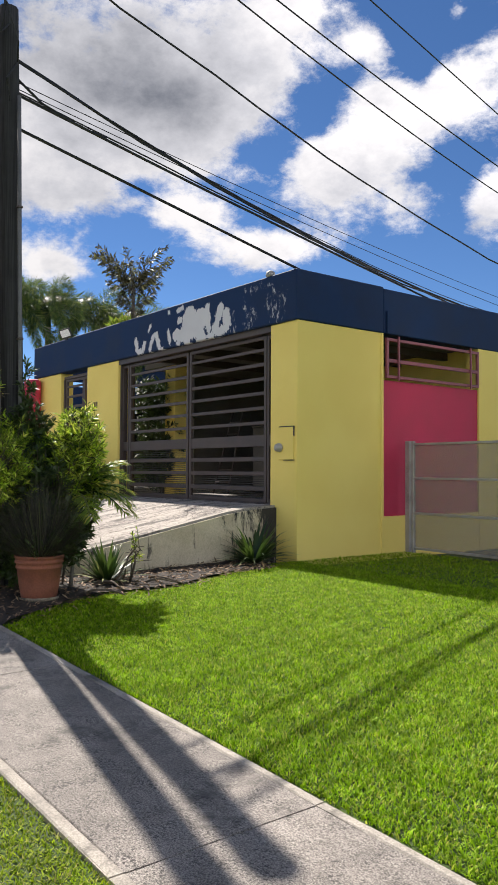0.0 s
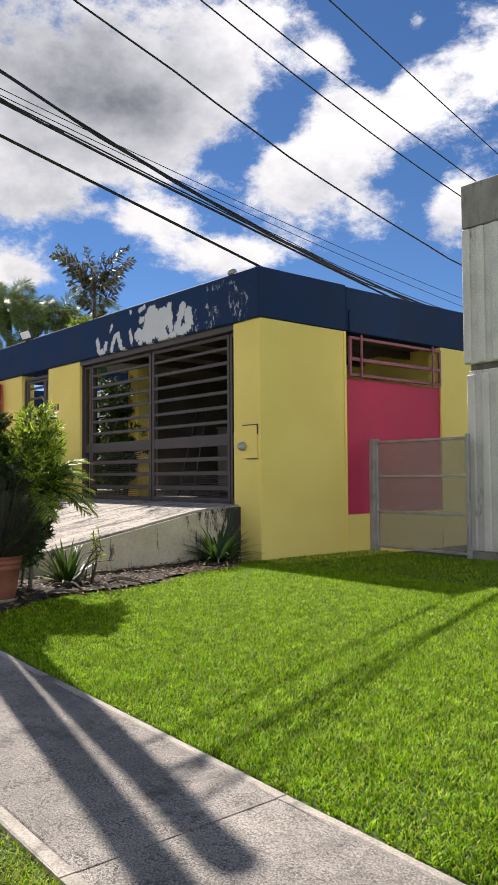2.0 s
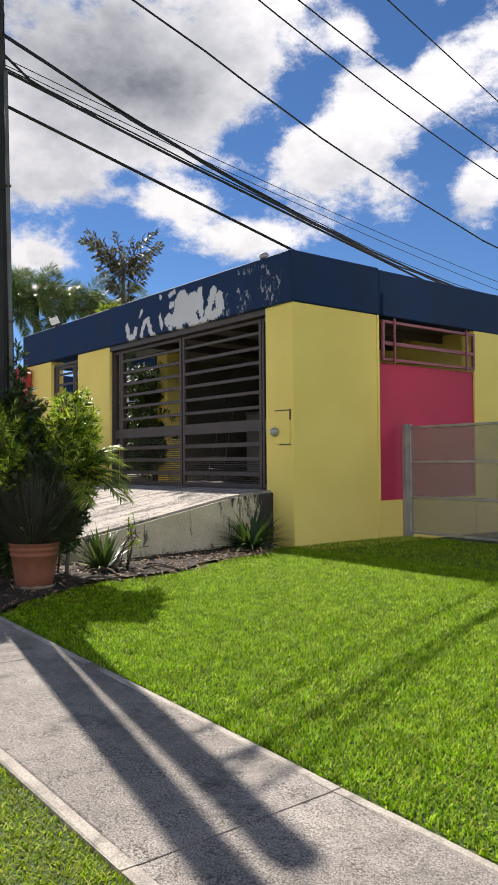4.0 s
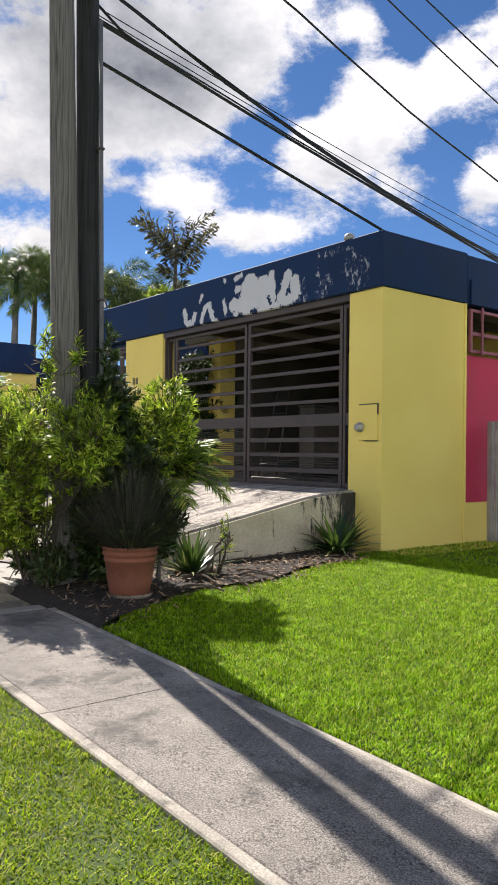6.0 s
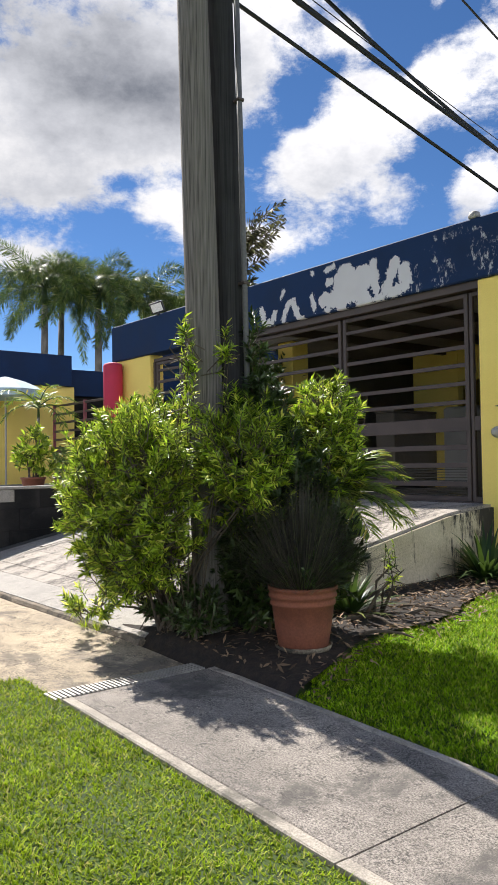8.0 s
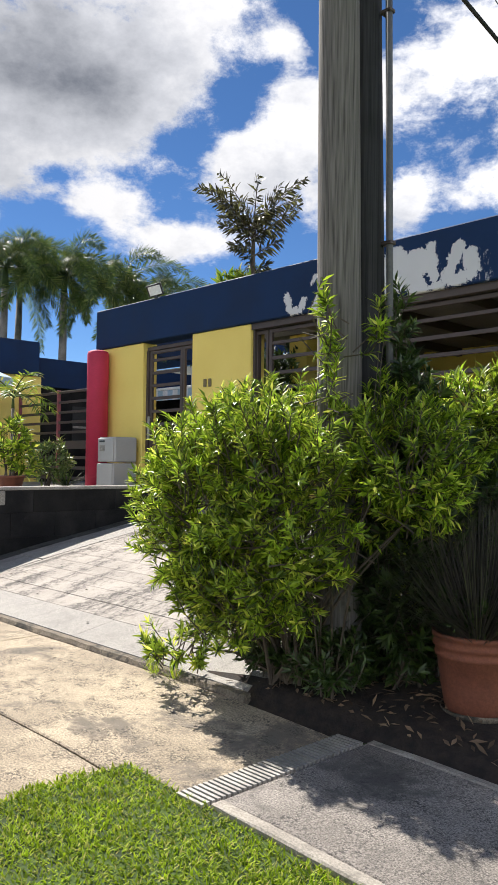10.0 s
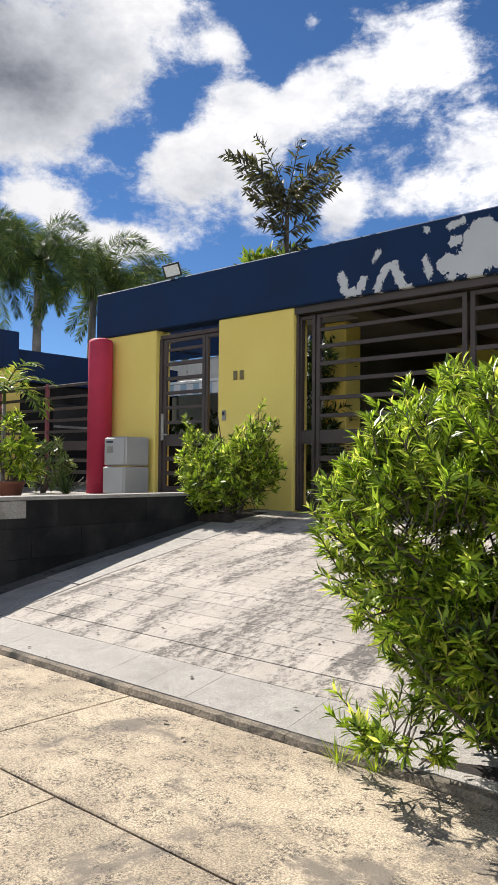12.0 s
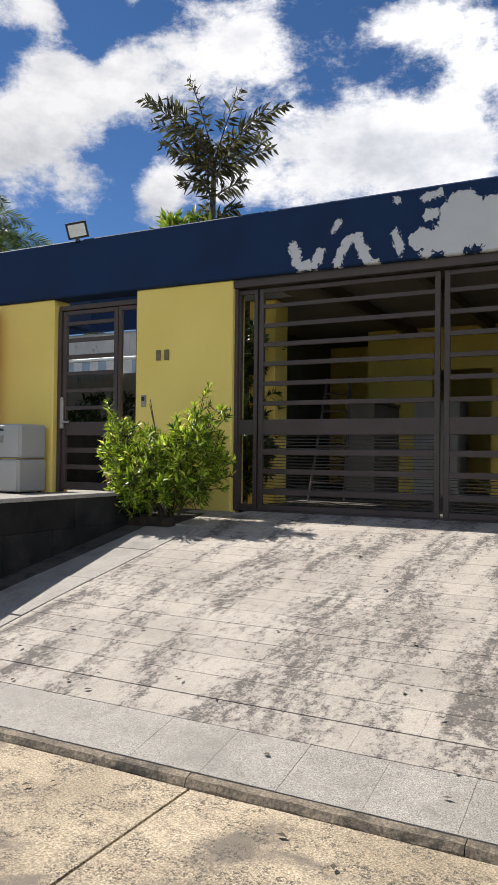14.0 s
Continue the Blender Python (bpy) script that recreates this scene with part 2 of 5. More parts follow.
SOIL = material("dark_soil_mulch", (0.009, 0.007, 0.0055), (0.042, 0.030, 0.022), 14, 0.95, 0.9, 60, bump_scale=30, stain=(0.17, 0.13, 0.092), stain_scale=2.2, stain_at=0.63, stain_soft=0.12)
LAWNSOIL = material("turf_base", (0.025, 0.045, 0.008), (0.06, 0.10, 0.012), 8, 0.95, 0.6, 60, stain=(0.10, 0.085, 0.03), stain_scale=2.0, stain_at=0.66)
STEEL = material("brown_painted_steel", (0.066, 0.050, 0.046), (0.088, 0.068, 0.063), 3, 0.5, 0.08, 90, spec=0.3, grit=0.08)
MESH = material("dark_mesh", (0.02, 0.019, 0.018), (0.03, 0.028, 0.026), 8, 0.6, 0.1)
REDSTEEL = material("dull_red_steel", (0.22, 0.055, 0.075), (0.30, 0.08, 0.10), 3, 0.5, 0.1, 90)
GREYMETAL = material("galvanised_metal", (0.30, 0.29, 0.27), (0.42, 0.40, 0.37), 5, 0.5, 0.15, 80, metal=0.3, stain=(0.12, 0.11, 0.1), stain_scale=4, stain_at=0.64)
TERRACOTTA = material("terracotta", (0.17, 0.056, 0.032), (0.25, 0.085, 0.048), 6, 0.75, 0.25, 70, stain=(0.36, 0.2, 0.13), stain_scale=6, stain_at=0.66)
RUBBER = material("black_cable", (0.010, 0.010, 0.011), (0.018, 0.018, 0.019), 8, 0.6, 0.0)
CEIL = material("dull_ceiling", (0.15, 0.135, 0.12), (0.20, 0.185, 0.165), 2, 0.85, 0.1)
ROOFING = material("grey_roofing", (0.35, 0.35, 0.34), (0.45, 0.45, 0.44), 2, 0.9, 0.2)
CABINET = material("grey_plastic", (0.40, 0.395, 0.385), (0.45, 0.445, 0.435), 1.5, 0.55, 0.02, spec=0.3, grit=0.03)
BLACK = material("black_plastic", (0.012, 0.012, 0.013), (0.02, 0.02, 0.021), 6, 0.4, 0.0)
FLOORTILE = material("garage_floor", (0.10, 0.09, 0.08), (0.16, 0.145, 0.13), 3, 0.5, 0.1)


def driveway_stone():
    """Pale worn stone with grime lying in broad streaks down the slope, mottled, with paler rubbed spots."""
    m = material("grey_stone_slab", (0.36, 0.325, 0.284), (0.455, 0.413, 0.364), 1.8, 0.9, 0.5, 110, piece=0.05, bump_scale=80, grit=0.22, spec=0.25)
    N, L = m.node_tree.nodes, m.node_tree.links
    b = N["Principled BSDF"]
    col = b.inputs["Base Color"].links[0].from_socket
    pos = N.new("ShaderNodeNewGeometry").outputs["Position"]

    def noise_(scale, detail, rough, stretch=(1, 1, 1), dist=0.0):
        mp = N.new("ShaderNodeMapping")
        mp.inputs["Scale"].default_value = stretch
        L.new(pos, mp.inputs["Vector"])
        n = N.new("ShaderNodeTexNoise")
        for key, v in (("Scale", scale), ("Detail", detail), ("Roughness", rough), ("Distortion", dist)):
            n.inputs[key].default_value = v
        L.new(mp.outputs[0], n.inputs["Vector"])
        return n.outputs["Fac"]

    def op(kind, a, c):
        n = N.new("ShaderNodeMath")
        n.operation = kind
        for i, v in enumerate((a, c)):
            if isinstance(v, (int, float)):
                n.inputs[i].default_value = v
            else:
                L.new(v, n.inputs[i])
        return n.outputs[0]

    def over(fac, under, colour):
        n = N.new("ShaderNodeMix")
        n.data_type = "RGBA"
        L.new(fac, n.inputs["Factor"])
        L.new(under, n.inputs["A"])
        n.inputs["B"].default_value = (*colour, 1)
        return n.outputs["Result"]

    def step(v, lo, hi, top=1.0):
        n = N.new("ShaderNodeMapRange")
        n.interpolation_type = "SMOOTHSTEP"
        for key, x in (("From Min", lo), ("From Max", hi), ("To Max", top)):
            n.inputs[key].default_value = x
        L.new(v, n.inputs["Value"])
        return n.outputs[0]

    streak = noise_(3.0, 4.0, 0.55, (1.4, 0.34, 0.34), 0.4)
    mottle = noise_(21.0, 10.0, 0.80, (1.0, 0.75, 1.0))
    fine = noise_(70.0, 5.0, 0.7)
    grime = op("ADD", op("MULTIPLY", op("SUBTRACT", streak, 0.47), 0.85), op("MULTIPLY", op("SUBTRACT", mottle, 0.5), 1.15))
    col = over(step(grime, -0.06, 0.10, 0.55), col, (0.225, 0.203, 0.182))
    dark = op("ADD", grime, op("MULTIPLY", op("SUBTRACT", fine, 0.5), 0.55))
    col = over(step(dark, 0.05, 0.17, 0.8), col, (0.085, 0.078, 0.073))
    worn = noise_(5.5, 2.0, 0.4, (1.0, 1.7, 1.0), 0.6)
    col = over(step(worn, 0.67, 0.685, 0.6), col, (0.44, 0.405, 0.355))
    L.new(col, b.inputs["Base Color"])
    return m


SLAB = driveway_stone()


def flaked_navy():
    """Navy paint that has peeled off in ragged strokes and one large patch, down to pale plaster, with scraped specks beside it."""
    m = material("flaked_navy_paint", (0.006, 0.021, 0.066), (0.010, 0.031, 0.092), 1.5, 0.7, 0.1, 80, spec=0.22, grit=0.1)
    N, L = m.node_tree.nodes, m.node_tree.links
    b = N["Principled BSDF"]
    old = b.inputs["Base Color"].links[0].from_socket
    pos = N.new("ShaderNodeNewGeometry").outputs["Position"]

    def op(kind, a, c=0.0):
        n = N.new("ShaderNodeMath")
        n.operation = kind
        for i, v in enumerate((a, c)):
            if isinstance(v, (int, float)):
                n.inputs[i].default_value = v
            else:
                L.new(v, n.inputs[i])
        return n.outputs[0]

    def noise_(scale, detail, rough, stretch=(1, 1, 1)):
        mp = N.new("ShaderNodeMapping")
        mp.inputs["Scale"].default_value = stretch
        L.new(pos, mp.inputs["Vector"])
        n = N.new("ShaderNodeTexNoise")
        for key, v in (("Scale", scale), ("Detail", detail), ("Roughness", rough)):
            n.inputs[key].default_value = v
        L.new(mp.outputs[0], n.inputs["Vector"])
        return n.outputs["Fac"]

    sep = N.new("ShaderNodeSeparateXYZ")
    L.new(pos, sep.inputs[0])
    px = op("ADD", sep.outputs["X"], op("MULTIPLY", op("SUBTRACT", noise_(16.0, 3.0, 0.6, (1, 1, 0.8)), 0.5), 0.10))
    pz = op("ADD", sep.outputs["Z"], op("MULTIPLY", op("SUBTRACT", noise_(14.0, 3.0, 0.6, (1.3, 1, 1)), 0.5), 0.12))

    def stroke(x0, z0, x1, z1, r):
        """Distance to a straight stroke, less its half-width."""
        dx, dz = x1 - x0, z1 - z0
        l2 = max(dx * dx + dz * dz, 1e-6)
        ax, az = op("SUBTRACT", px, x0), op("SUBTRACT", pz, z0)
        h = op("MULTIPLY", op("ADD", op("MULTIPLY", ax, dx), op("MULTIPLY", az, dz)), 1 / l2)
        h = op("MINIMUM", op("MAXIMUM", h, 0.0), 1.0)
        ex, ez = op("SUBTRACT", ax, op("MULTIPLY", h, dx)), op("SUBTRACT", az, op("MULTIPLY", h, dz))
        return op("SUBTRACT", op("SQRT", op("ADD", op("MULTIPLY", ex, ex), op("MULTIPLY", ez, ez))), r)

    bare = None
    for row in PEELS:
        d = stroke(*row)
        bare = d if bare is None else op("MINIMUM", bare, d)
    for row in LEFT_ON:
        bare = op("MAXIMUM", bare, op("MULTIPLY", stroke(*row), -1.0))
    frayed = op("ADD", bare, op("MULTIPLY", op("SUBTRACT", noise_(32.0, 6.0, 0.72), 0.5), 0.15))
    mask = op("LESS_THAN", frayed, 0.0)
    near = None
    for row in SCRAPED:
        d = stroke(*row)
        near = d if near is None else op("MINIMUM", near, d)
    specks = op("SUBTRACT", noise_(19.0, 8.0, 0.72, (1.0, 1.0, 0.55)), op("MAXIMUM", op("MULTIPLY", near, 1.3), -0.02))
    mask = op("MAXIMUM", mask, op("MULTIPLY", op("MINIMUM", op("MAXIMUM", op("MULTIPLY", op("SUBTRACT", specks, 0.545), 10.0), 0.0), 1.0), 0.8))
    pale = N.new("ShaderNodeValToRGB")
    pale.color_ramp.elements[0].color, pale.color_ramp.elements[1].color = (0.56, 0.56, 0.57, 1), (0.66, 0.66, 0.67, 1)
    L.new(noise_(3.0, 5.0, 0.6), pale.inputs[0])
    mix = N.new("ShaderNodeMix")
    mix.data_type = "RGBA"
    L.new(mask, mix.inputs["Factor"])
    L.new(old, mix.inputs["A"])
    L.new(pale.outputs[0], mix.inputs["B"])
    L.new(mix.outputs["Result"], b.inputs["Base Color"])
    bp = N.new("ShaderNodeBump")
    bp.inputs["Strength"].default_value, bp.inputs["Distance"].default_value = 0.5, 0.004
    bp.invert = True
    L.new(mask, bp.inputs["Height"])
    L.new(bp.outputs[0], b.inputs["Normal"])
    return m


# strokes of bare plaster: from x, z to x, z, half-width
PEELS = [(-12.45, 3.88, -12.40, 3.70, 0.055), (-12.38, 3.67, -12.22, 3.66, 0.05), (-12.20, 3.68, -12.13, 3.80, 0.05), (-11.95, 3.66, -11.85, 3.86, 0.055),
         (-11.84, 3.88, -11.73, 3.90, 0.045), (-11.73, 3.88, -11.63, 3.68, 0.055), (-11.62, 3.63, -11.52, 3.62, 0.035), (-12.00, 4.00, -11.94, 4.08, 0.035),
         (-11.32, 3.89, -11.28, 3.70, 0.042), (-11.33, 4.24, -11.31, 4.22, 0.03), (-11.02, 4.21, -10.88, 4.24, 0.035), (-11.09, 3.80, -11.05, 3.82, 0.09)]
PEELS += [(-11.00, 4.03, -10.92, 4.04, 0.05), (-11.03, 3.65, -10.99, 3.66, 0.05), (-10.98, 3.80, -10.90, 3.78, 0.12), (-10.66, 4.02, -10.70, 3.78, 0.21), (-10.34, 3.92, -10.34, 3.78, 0.23),
          (-10.14, 4.12, -10.10, 3.76, 0.07), (-9.93, 3.74, -9.78, 4.06, 0.085), (-9.86, 3.68, -9.62, 3.72, 0.07), (-9.64, 3.94, -9.60, 3.80, 0.10), (-10.7, 3.66, -10.0, 3.65, 0.05)]
# paint still holding inside the patch
LEFT_ON = [(-10.02, 4.06, -9.96, 3.90, 0.032), (-10.22, 3.80, -10.16, 3.70, 0.030), (-10.62, 3.63, -10.50, 3.64, 0.035), (-10.99, 3.93, -10.96, 3.91, 0.035)]
# where the paint is only scraped
SCRAPED = [(-9.48, 3.88, -9.44, 3.68, 0.08), (-9.20, 4.06, -9.04, 3.76, 0.05), (-8.96, 3.90, -8.94, 3.74, 0.04), (-9.12, 4.21, -8.80, 4.22, 0.04),
           (-8.56, 4.10, -8.50, 3.80, 0.10), (-8.30, 3.98, -8.36, 3.68, 0.10), (-8.24, 3.96, -8.24, 3.94, 0.06), (-9.16, 3.68, -9.00, 3.68, 0.06)]
FLAKED = flaked_navy()

# ---- helpers for building ----
def mesh_of(name, bm, mat, smooth=False):
    me = bpy.data.meshes.new(name)
    bm.normal_update()
    bm.to_mesh(me)
    bm.free()
    for m in (mat if isinstance(mat, (list, tuple)) else [mat]):
        me.materials.append(m)
    if smooth:
        for p in me.polygons:
            p.use_smooth = True
    return me


def part(name, bm, mat, parent=None, label="", smooth=False, m=None):
    ob = new(name, mesh_of(name, bm, mat, smooth))
    if m is not None:
        ob.matrix_world = m
    if parent:
        ob.parent = parent
    if label:
        tagged(ob, label)
    return ob


def thing(name, label, category, at=(0, 0, 0), rz=0.0, group="", kind=""):
    ob = new(name)
    ob.matrix_world = pose(*at, 0, 0, rz)
    return tagged(ob, label, category, group, kind)


def box(bm, x0, x1, y0, y1, z0, z1, bevel=0.0, m=None):
    c = Matrix.LocRotScale(((x0 + x1) / 2, (y0 + y1) / 2, (z0 + z1) / 2), None, (abs(x1 - x0), abs(y1 - y0), abs(z1 - z0)))
    made = bmesh.ops.create_cube(bm, size=1, matrix=(m @ c) if m else c)
    if bevel:
        edges = {e for v in made["verts"] for e in v.link_edges}
        bmesh.ops.bevel(bm, geom=list(edges), offset=bevel, segments=1, affect="EDGES")
    return bm


def boxm(x0, x1, y0, y1, z0, z1, bevel=0.0):
    return box(bmesh.new(), x0, x1, y0, y1, z0, z1, bevel)


def tube(bm, pts, radii, sides=8, caps=True):
    """A tapering tube along points."""
    pts = [Vector(p) for p in pts]
    if isinstance(radii, (int, float)):
        radii = [radii] * len(pts)
    rings = []
    for i, p in enumerate(pts):
        d = (pts[min(i + 1, len(pts) - 1)] - pts[max(i - 1, 0)]).normalized()
        ref = Vector((0, 0, 1)) if abs(d.z) < 0.95 else Vector((1, 0, 0))
        u = d.cross(ref).normalized()
        v = d.cross(u)
        rings.append([bm.verts.new(p + (u * math.cos(a) + v * math.sin(a)) * radii[i]) for a in (2 * math.pi * k / sides for k in range(sides))])
    for a, c in zip(rings, rings[1:]):
        for k in range(sides):
            bm.faces.new((a[k], a[(k + 1) % sides], c[(k + 1) % sides], c[k]))
    if caps:
        bm.faces.new(rings[0][::-1])
        bm.faces.new(rings[-1])
    return bm


def lathe(bm, profile, sides=32):
    """A turned body from (radius, height) pairs, closed at both ends."""
    rings = [[bm.verts.new((r * math.cos(2 * math.pi * k / sides), r * math.sin(2 * math.pi * k / sides), z)) for k in range(sides)] for r, z in profile]
    for a, c in zip(rings, rings[1:]):
        for k in range(sides):
            bm.faces.new((a[k], a[(k + 1) % sides], c[(k + 1) % sides], c[k]))
    bm.faces.new(rings[0][::-1])
    bm.faces.new(rings[-1])
    return bm


def gz(x, y):
    """Height of the ground: the pavement falls along the street, the lawn by the house is level."""
    z = -0.033 * (min(max(x, -8.7), 12.0) + 2.6)
    s = min(max((y - 2.4) / 4.2, 0.0), 1.0)
    hump = min(max((y - 2.45) / 0.3, 0.0), 1.0) * math.exp(-((x + 7.75) / 0.95) ** 2 - (max(y - 3.0, 0) / 1.3) ** 2)
    return z * (1 - s) + 0.285 * s + 0.085 * hump


def structure(name, bm, mat, label, category="", smooth=False):
    return tagged(part(name, bm, mat, None, "", smooth), label, category or name.split("_")[0], kind="structure")


# ---- ground ----
def sheet(xs, ys, zf):
    bm = bmesh.new()
    rows = [[bm.verts.new((x, y, zf(x, y))) for x in xs] for y in ys]
    for a, c in zip(rows, rows[1:]):
        for k in range(len(xs) - 1):
            bm.faces.new((a[k], a[k + 1], c[k + 1], c[k]))
    return bm


def spread(a, b, n):
    return [a + (b - a) * i / n for i in range(n + 1)]


xs = [-3000, -400, -80, -30] + spread(-20, 12, 64) + [30, 80, 400, 3000]
ys = [-3000, -400, -80, -30, -12] + spread(-4, 12, 32) + [30, 80, 400, 3000]
structure("ground", sheet(xs, ys, lambda x, y: gz(x, y) - (0.03 if x > -8.0 else 0.14)), LAWNSOIL, "earth under the lawn reaching the horizon")

# pavement: slabs with pale trowelled edges
pavement = thing("pavement", "weathered grey concrete pavement with pale trowelled edges", "pavement", kind="structure")


def slab(name, x0, x1, y0, y1, mat, parent, thick=0.12, lift=0.0, zf=gz, edge=0.008, n=8):
    """A concrete slab that follows the slope, with a chamfered rim."""
    bm = bmesh.new()
    top = []
    for i in range(n + 1):
        x = x0 + (x1 - x0) * i / n
        e = edge if i in (0, n) else 0.0
        row = []
        for y, inner in ((y0, 0), (y0 + edge, 1), (y1 - edge, 1), (y1, 0)):
            z = zf(x, min(max(y, y0), y1)) + lift - (0 if inner and not e else edge)
            row.append(bm.verts.new((x, y, z)))
        top.append(row)
    for a, c in zip(top, top[1:]):
        for k in range(3):
            bm.faces.new((a[k], c[k], c[k + 1], a[k + 1]))
    low = {}
    rim = [r[0] for r in top] + [v for v in top[-1][1:]] + [r[-1] for r in top[-2::-1]] + [v for v in top[0][-2:0:-1]]
    for v in rim:
        low[v] = bm.verts.new((v.co.x, v.co.y, v.co.z - thick))
    for a, c in zip(rim, rim[1:] + rim[:1]):
        bm.faces.new((c, a, low[a], low[c]))
    bmesh.ops.recalc_face_normals(bm, faces=bm.faces)
    return part(name, bm, mat, parent)


flat = lambda x, y: gz(x, 2.4)
for x0, x1 in ((-7.53, -5.30), (-5.29, -2.585), (-2.575, 0.15), (0.16, 2.9), (2.91, 5.6)):
    slab("slab", x0, x1, 1.411, 2.385, CONCRETE, pavement, zf=flat)
    for y0, y1 in ((1.345, 1.41), (2.386, 2.44)):
        slab("edging", x0, x1, y0, y1, EDGE, pavement, zf=flat, lift=0.003)

# street
structure("road", sheet(spread(-60, 60, 40), [-9.5, -6, -2.75], lambda x, y: gz(x, 2.4) - 0.11), ASPHALT, "worn grey asphalt street", "road")

# driveway apron
apron = thing("apron", "sunlit tan concrete apron with open joints", "pavement", kind="structure")
lvl = lambda x, y: min(gz(x, 2.3), 0.195) - 0.03
for x0, x1 in ((-10.79, -7.73), (-13.8, -10.805), (-16.9, -13.81), (-20, -16.91)):
    slab("slab", x0, x1, 1.24, 2.37, APRON, apron, zf=lvl)
for x0, x1 in ((-9.9, -8.1), (-12.9, -9.91), (-15.9, -12.91), (-20, -15.91)):
    slab("slab", x0, x1, -2.6, 1.225, APRON, apron, zf=lvl)

# driveway ramp
PROFILE = [(2.42, 0.20), (2.9, 0.29), (3.2, 0.36), (4.0, 0.53), (6.2, 0.945), (6.6, 0.99), (7.1, 1.015), (7.4, 1.02), (12.6, 1.02)]


def rz_(y):
    for (a, za), (c, zc) in zip(PROFILE, PROFILE[1:]):
        if y <= c:
            return za + (zc - za) * max(y - a, 0) / (c - a)
    return PROFILE[-1][1]


bm = bmesh.new()
rows = []
for y, z in PROFILE[:-2]:
    rows.append([bm.verts.new((x, y, zz)) for x, zz in ((-13.9, -0.2), (-13.9, z - 0.025), (-8.47, z - 0.025), (-8.47, -0.2))])
for a, c in zip(rows, rows[1:]):
    for k in range(3):
        bm.faces.new((a[k], a[k + 1], c[k + 1], c[k]))
bm.faces.new(rows[0][::-1])
bmesh.ops.recalc_face_normals(bm, faces=bm.faces)
ramp = structure("driveway", bm, RAMPBASE, "sloping driveway of worn grey stone slabs", "driveway")
bm = bmesh.new()
side = [bm.verts.new((-8.47, y, z - 0.03)) for y, z in PROFILE[:-2]]
lowv = [bm.verts.new((-8.47, y, 0.0)) for y, z in PROFILE[:-2]]
for k in range(len(side) - 1):
    bm.faces.new((side[k], lowv[k], lowv[k + 1], side[k + 1]))
made = bmesh.ops.extrude_face_region(bm, geom=bm.faces[:])
for v in made["geom"]:
    if isinstance(v, bmesh.types.BMVert):
        v.co.x += 0.03
bmesh.ops.recalc_face_normals(bm, faces=bm.faces)
structure("ramp_side_wall", bm, RAMPWALL, "cream rendered side of the driveway ramp with black damp stains", "wall")

# ---- the house ----
FX, FY, TOP, EAVE = -8.0, 7.02, 4.32, 3.61      # corner, facade, parapet, underside of the fascia
WT = 0.2
house_wall = thing("wall_front", "yellow stucco front wall of a flat-roofed house", "wall", kind="structure")
for x0, x1, z0 in ((FX - 0.003, -8.59, 0.0), (-13.22, -14.55, 0.0), (-15.85, -17.15, 0.0)):
    part("wall_panel", boxm(x1, x0, FY, FY + WT + 0.1, z0, EAVE, 0.012), YELLOW, house_wall)
side_wall = thing("wall_side", "yellow stucco side wall with a recessed crimson panel", "wall", kind="structure")
part("wall_panel", boxm(FX - 0.25, FX, FY + 0.003, 8.75, 0.0, EAVE), YELLOW, side_wall)
part("red_panel", boxm(FX - 0.23, FX - 0.03, 8.752, 11.14, 0.82, 2.88), CRIMSON, side_wall, "crimson stucco infill panel")
part("wall_panel", boxm(FX - 0.25, FX - 0.005, 8.752, 11.14, 0.0, 0.818), YELLOW, side_wall)
part("wall_panel", boxm(FX - 0.25, FX, 11.142, 13.0, 0.0, EAVE), YELLOW, side_wall)
part("pilaster_edge", boxm(FX, FX + 0.02, 8.70, 8.748, 0.2, EAVE, 0.004), YELLOW, side_wall)
fascia = thing("fascia", "navy blue parapet band with flaking paint", "parapet", kind="structure")
part("fascia_front", boxm(-17.25, FX + 0.027, FY - 0.045, FY + 0.28, EAVE + 0.002, TOP, 0.015), FLAKED, fascia)
part("fascia_side", boxm(FX - 0.25, FX + 0.03, FY - 0.042, 8.74, EAVE + 0.004, TOP - 0.002, 0.012), NAVY, fascia)
part("fascia_side", boxm(FX - 0.25, FX + 0.015, 8.755, 13.0, EAVE + 0.002, TOP - 0.02, 0.012), NAVY, fascia)
part("fascia_end", boxm(-17.25, -17.05, FY + 0.282, 9.2, EAVE + 0.002, TOP, 0.012), NAVY, fascia)
structure("soffit_trim", boxm(-13.25, -8.56, FY + 0.02, FY + 0.2, EAVE - 0.09, EAVE), STEEL, "brown steel lintel over the carport gate", "trim")
structure("roof", boxm(-13.1, FX - 0.252, FY + 0.282, 13.0, EAVE + 0.16, EAVE + 0.34), ROOFING, "flat concrete roof behind the parapet")
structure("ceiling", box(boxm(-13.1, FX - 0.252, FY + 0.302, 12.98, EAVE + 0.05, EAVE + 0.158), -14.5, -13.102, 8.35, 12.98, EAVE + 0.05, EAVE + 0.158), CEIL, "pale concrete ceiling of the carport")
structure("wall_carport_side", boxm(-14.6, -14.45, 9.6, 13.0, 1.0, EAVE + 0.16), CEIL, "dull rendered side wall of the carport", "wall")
structure("wall_back", boxm(-14.6, FX - 0.25, 13.002, 13.2, 0.0, 4.1), YELLOW, "yellow back wall of the carport", "wall")
structure("wall_courtyard_back", boxm(-25.0, -14.602, 13.002, 13.2, 0.0, 4.3), WHITEWALL, "pale weathered wall behind the courtyard", "wall")
structure("wall_courtyard", boxm(-17.15, -17.0, FY + 0.3, 13.0, 0.0, 2.1), DARKSTONE, "low dark side wall of the courtyard", "wall")
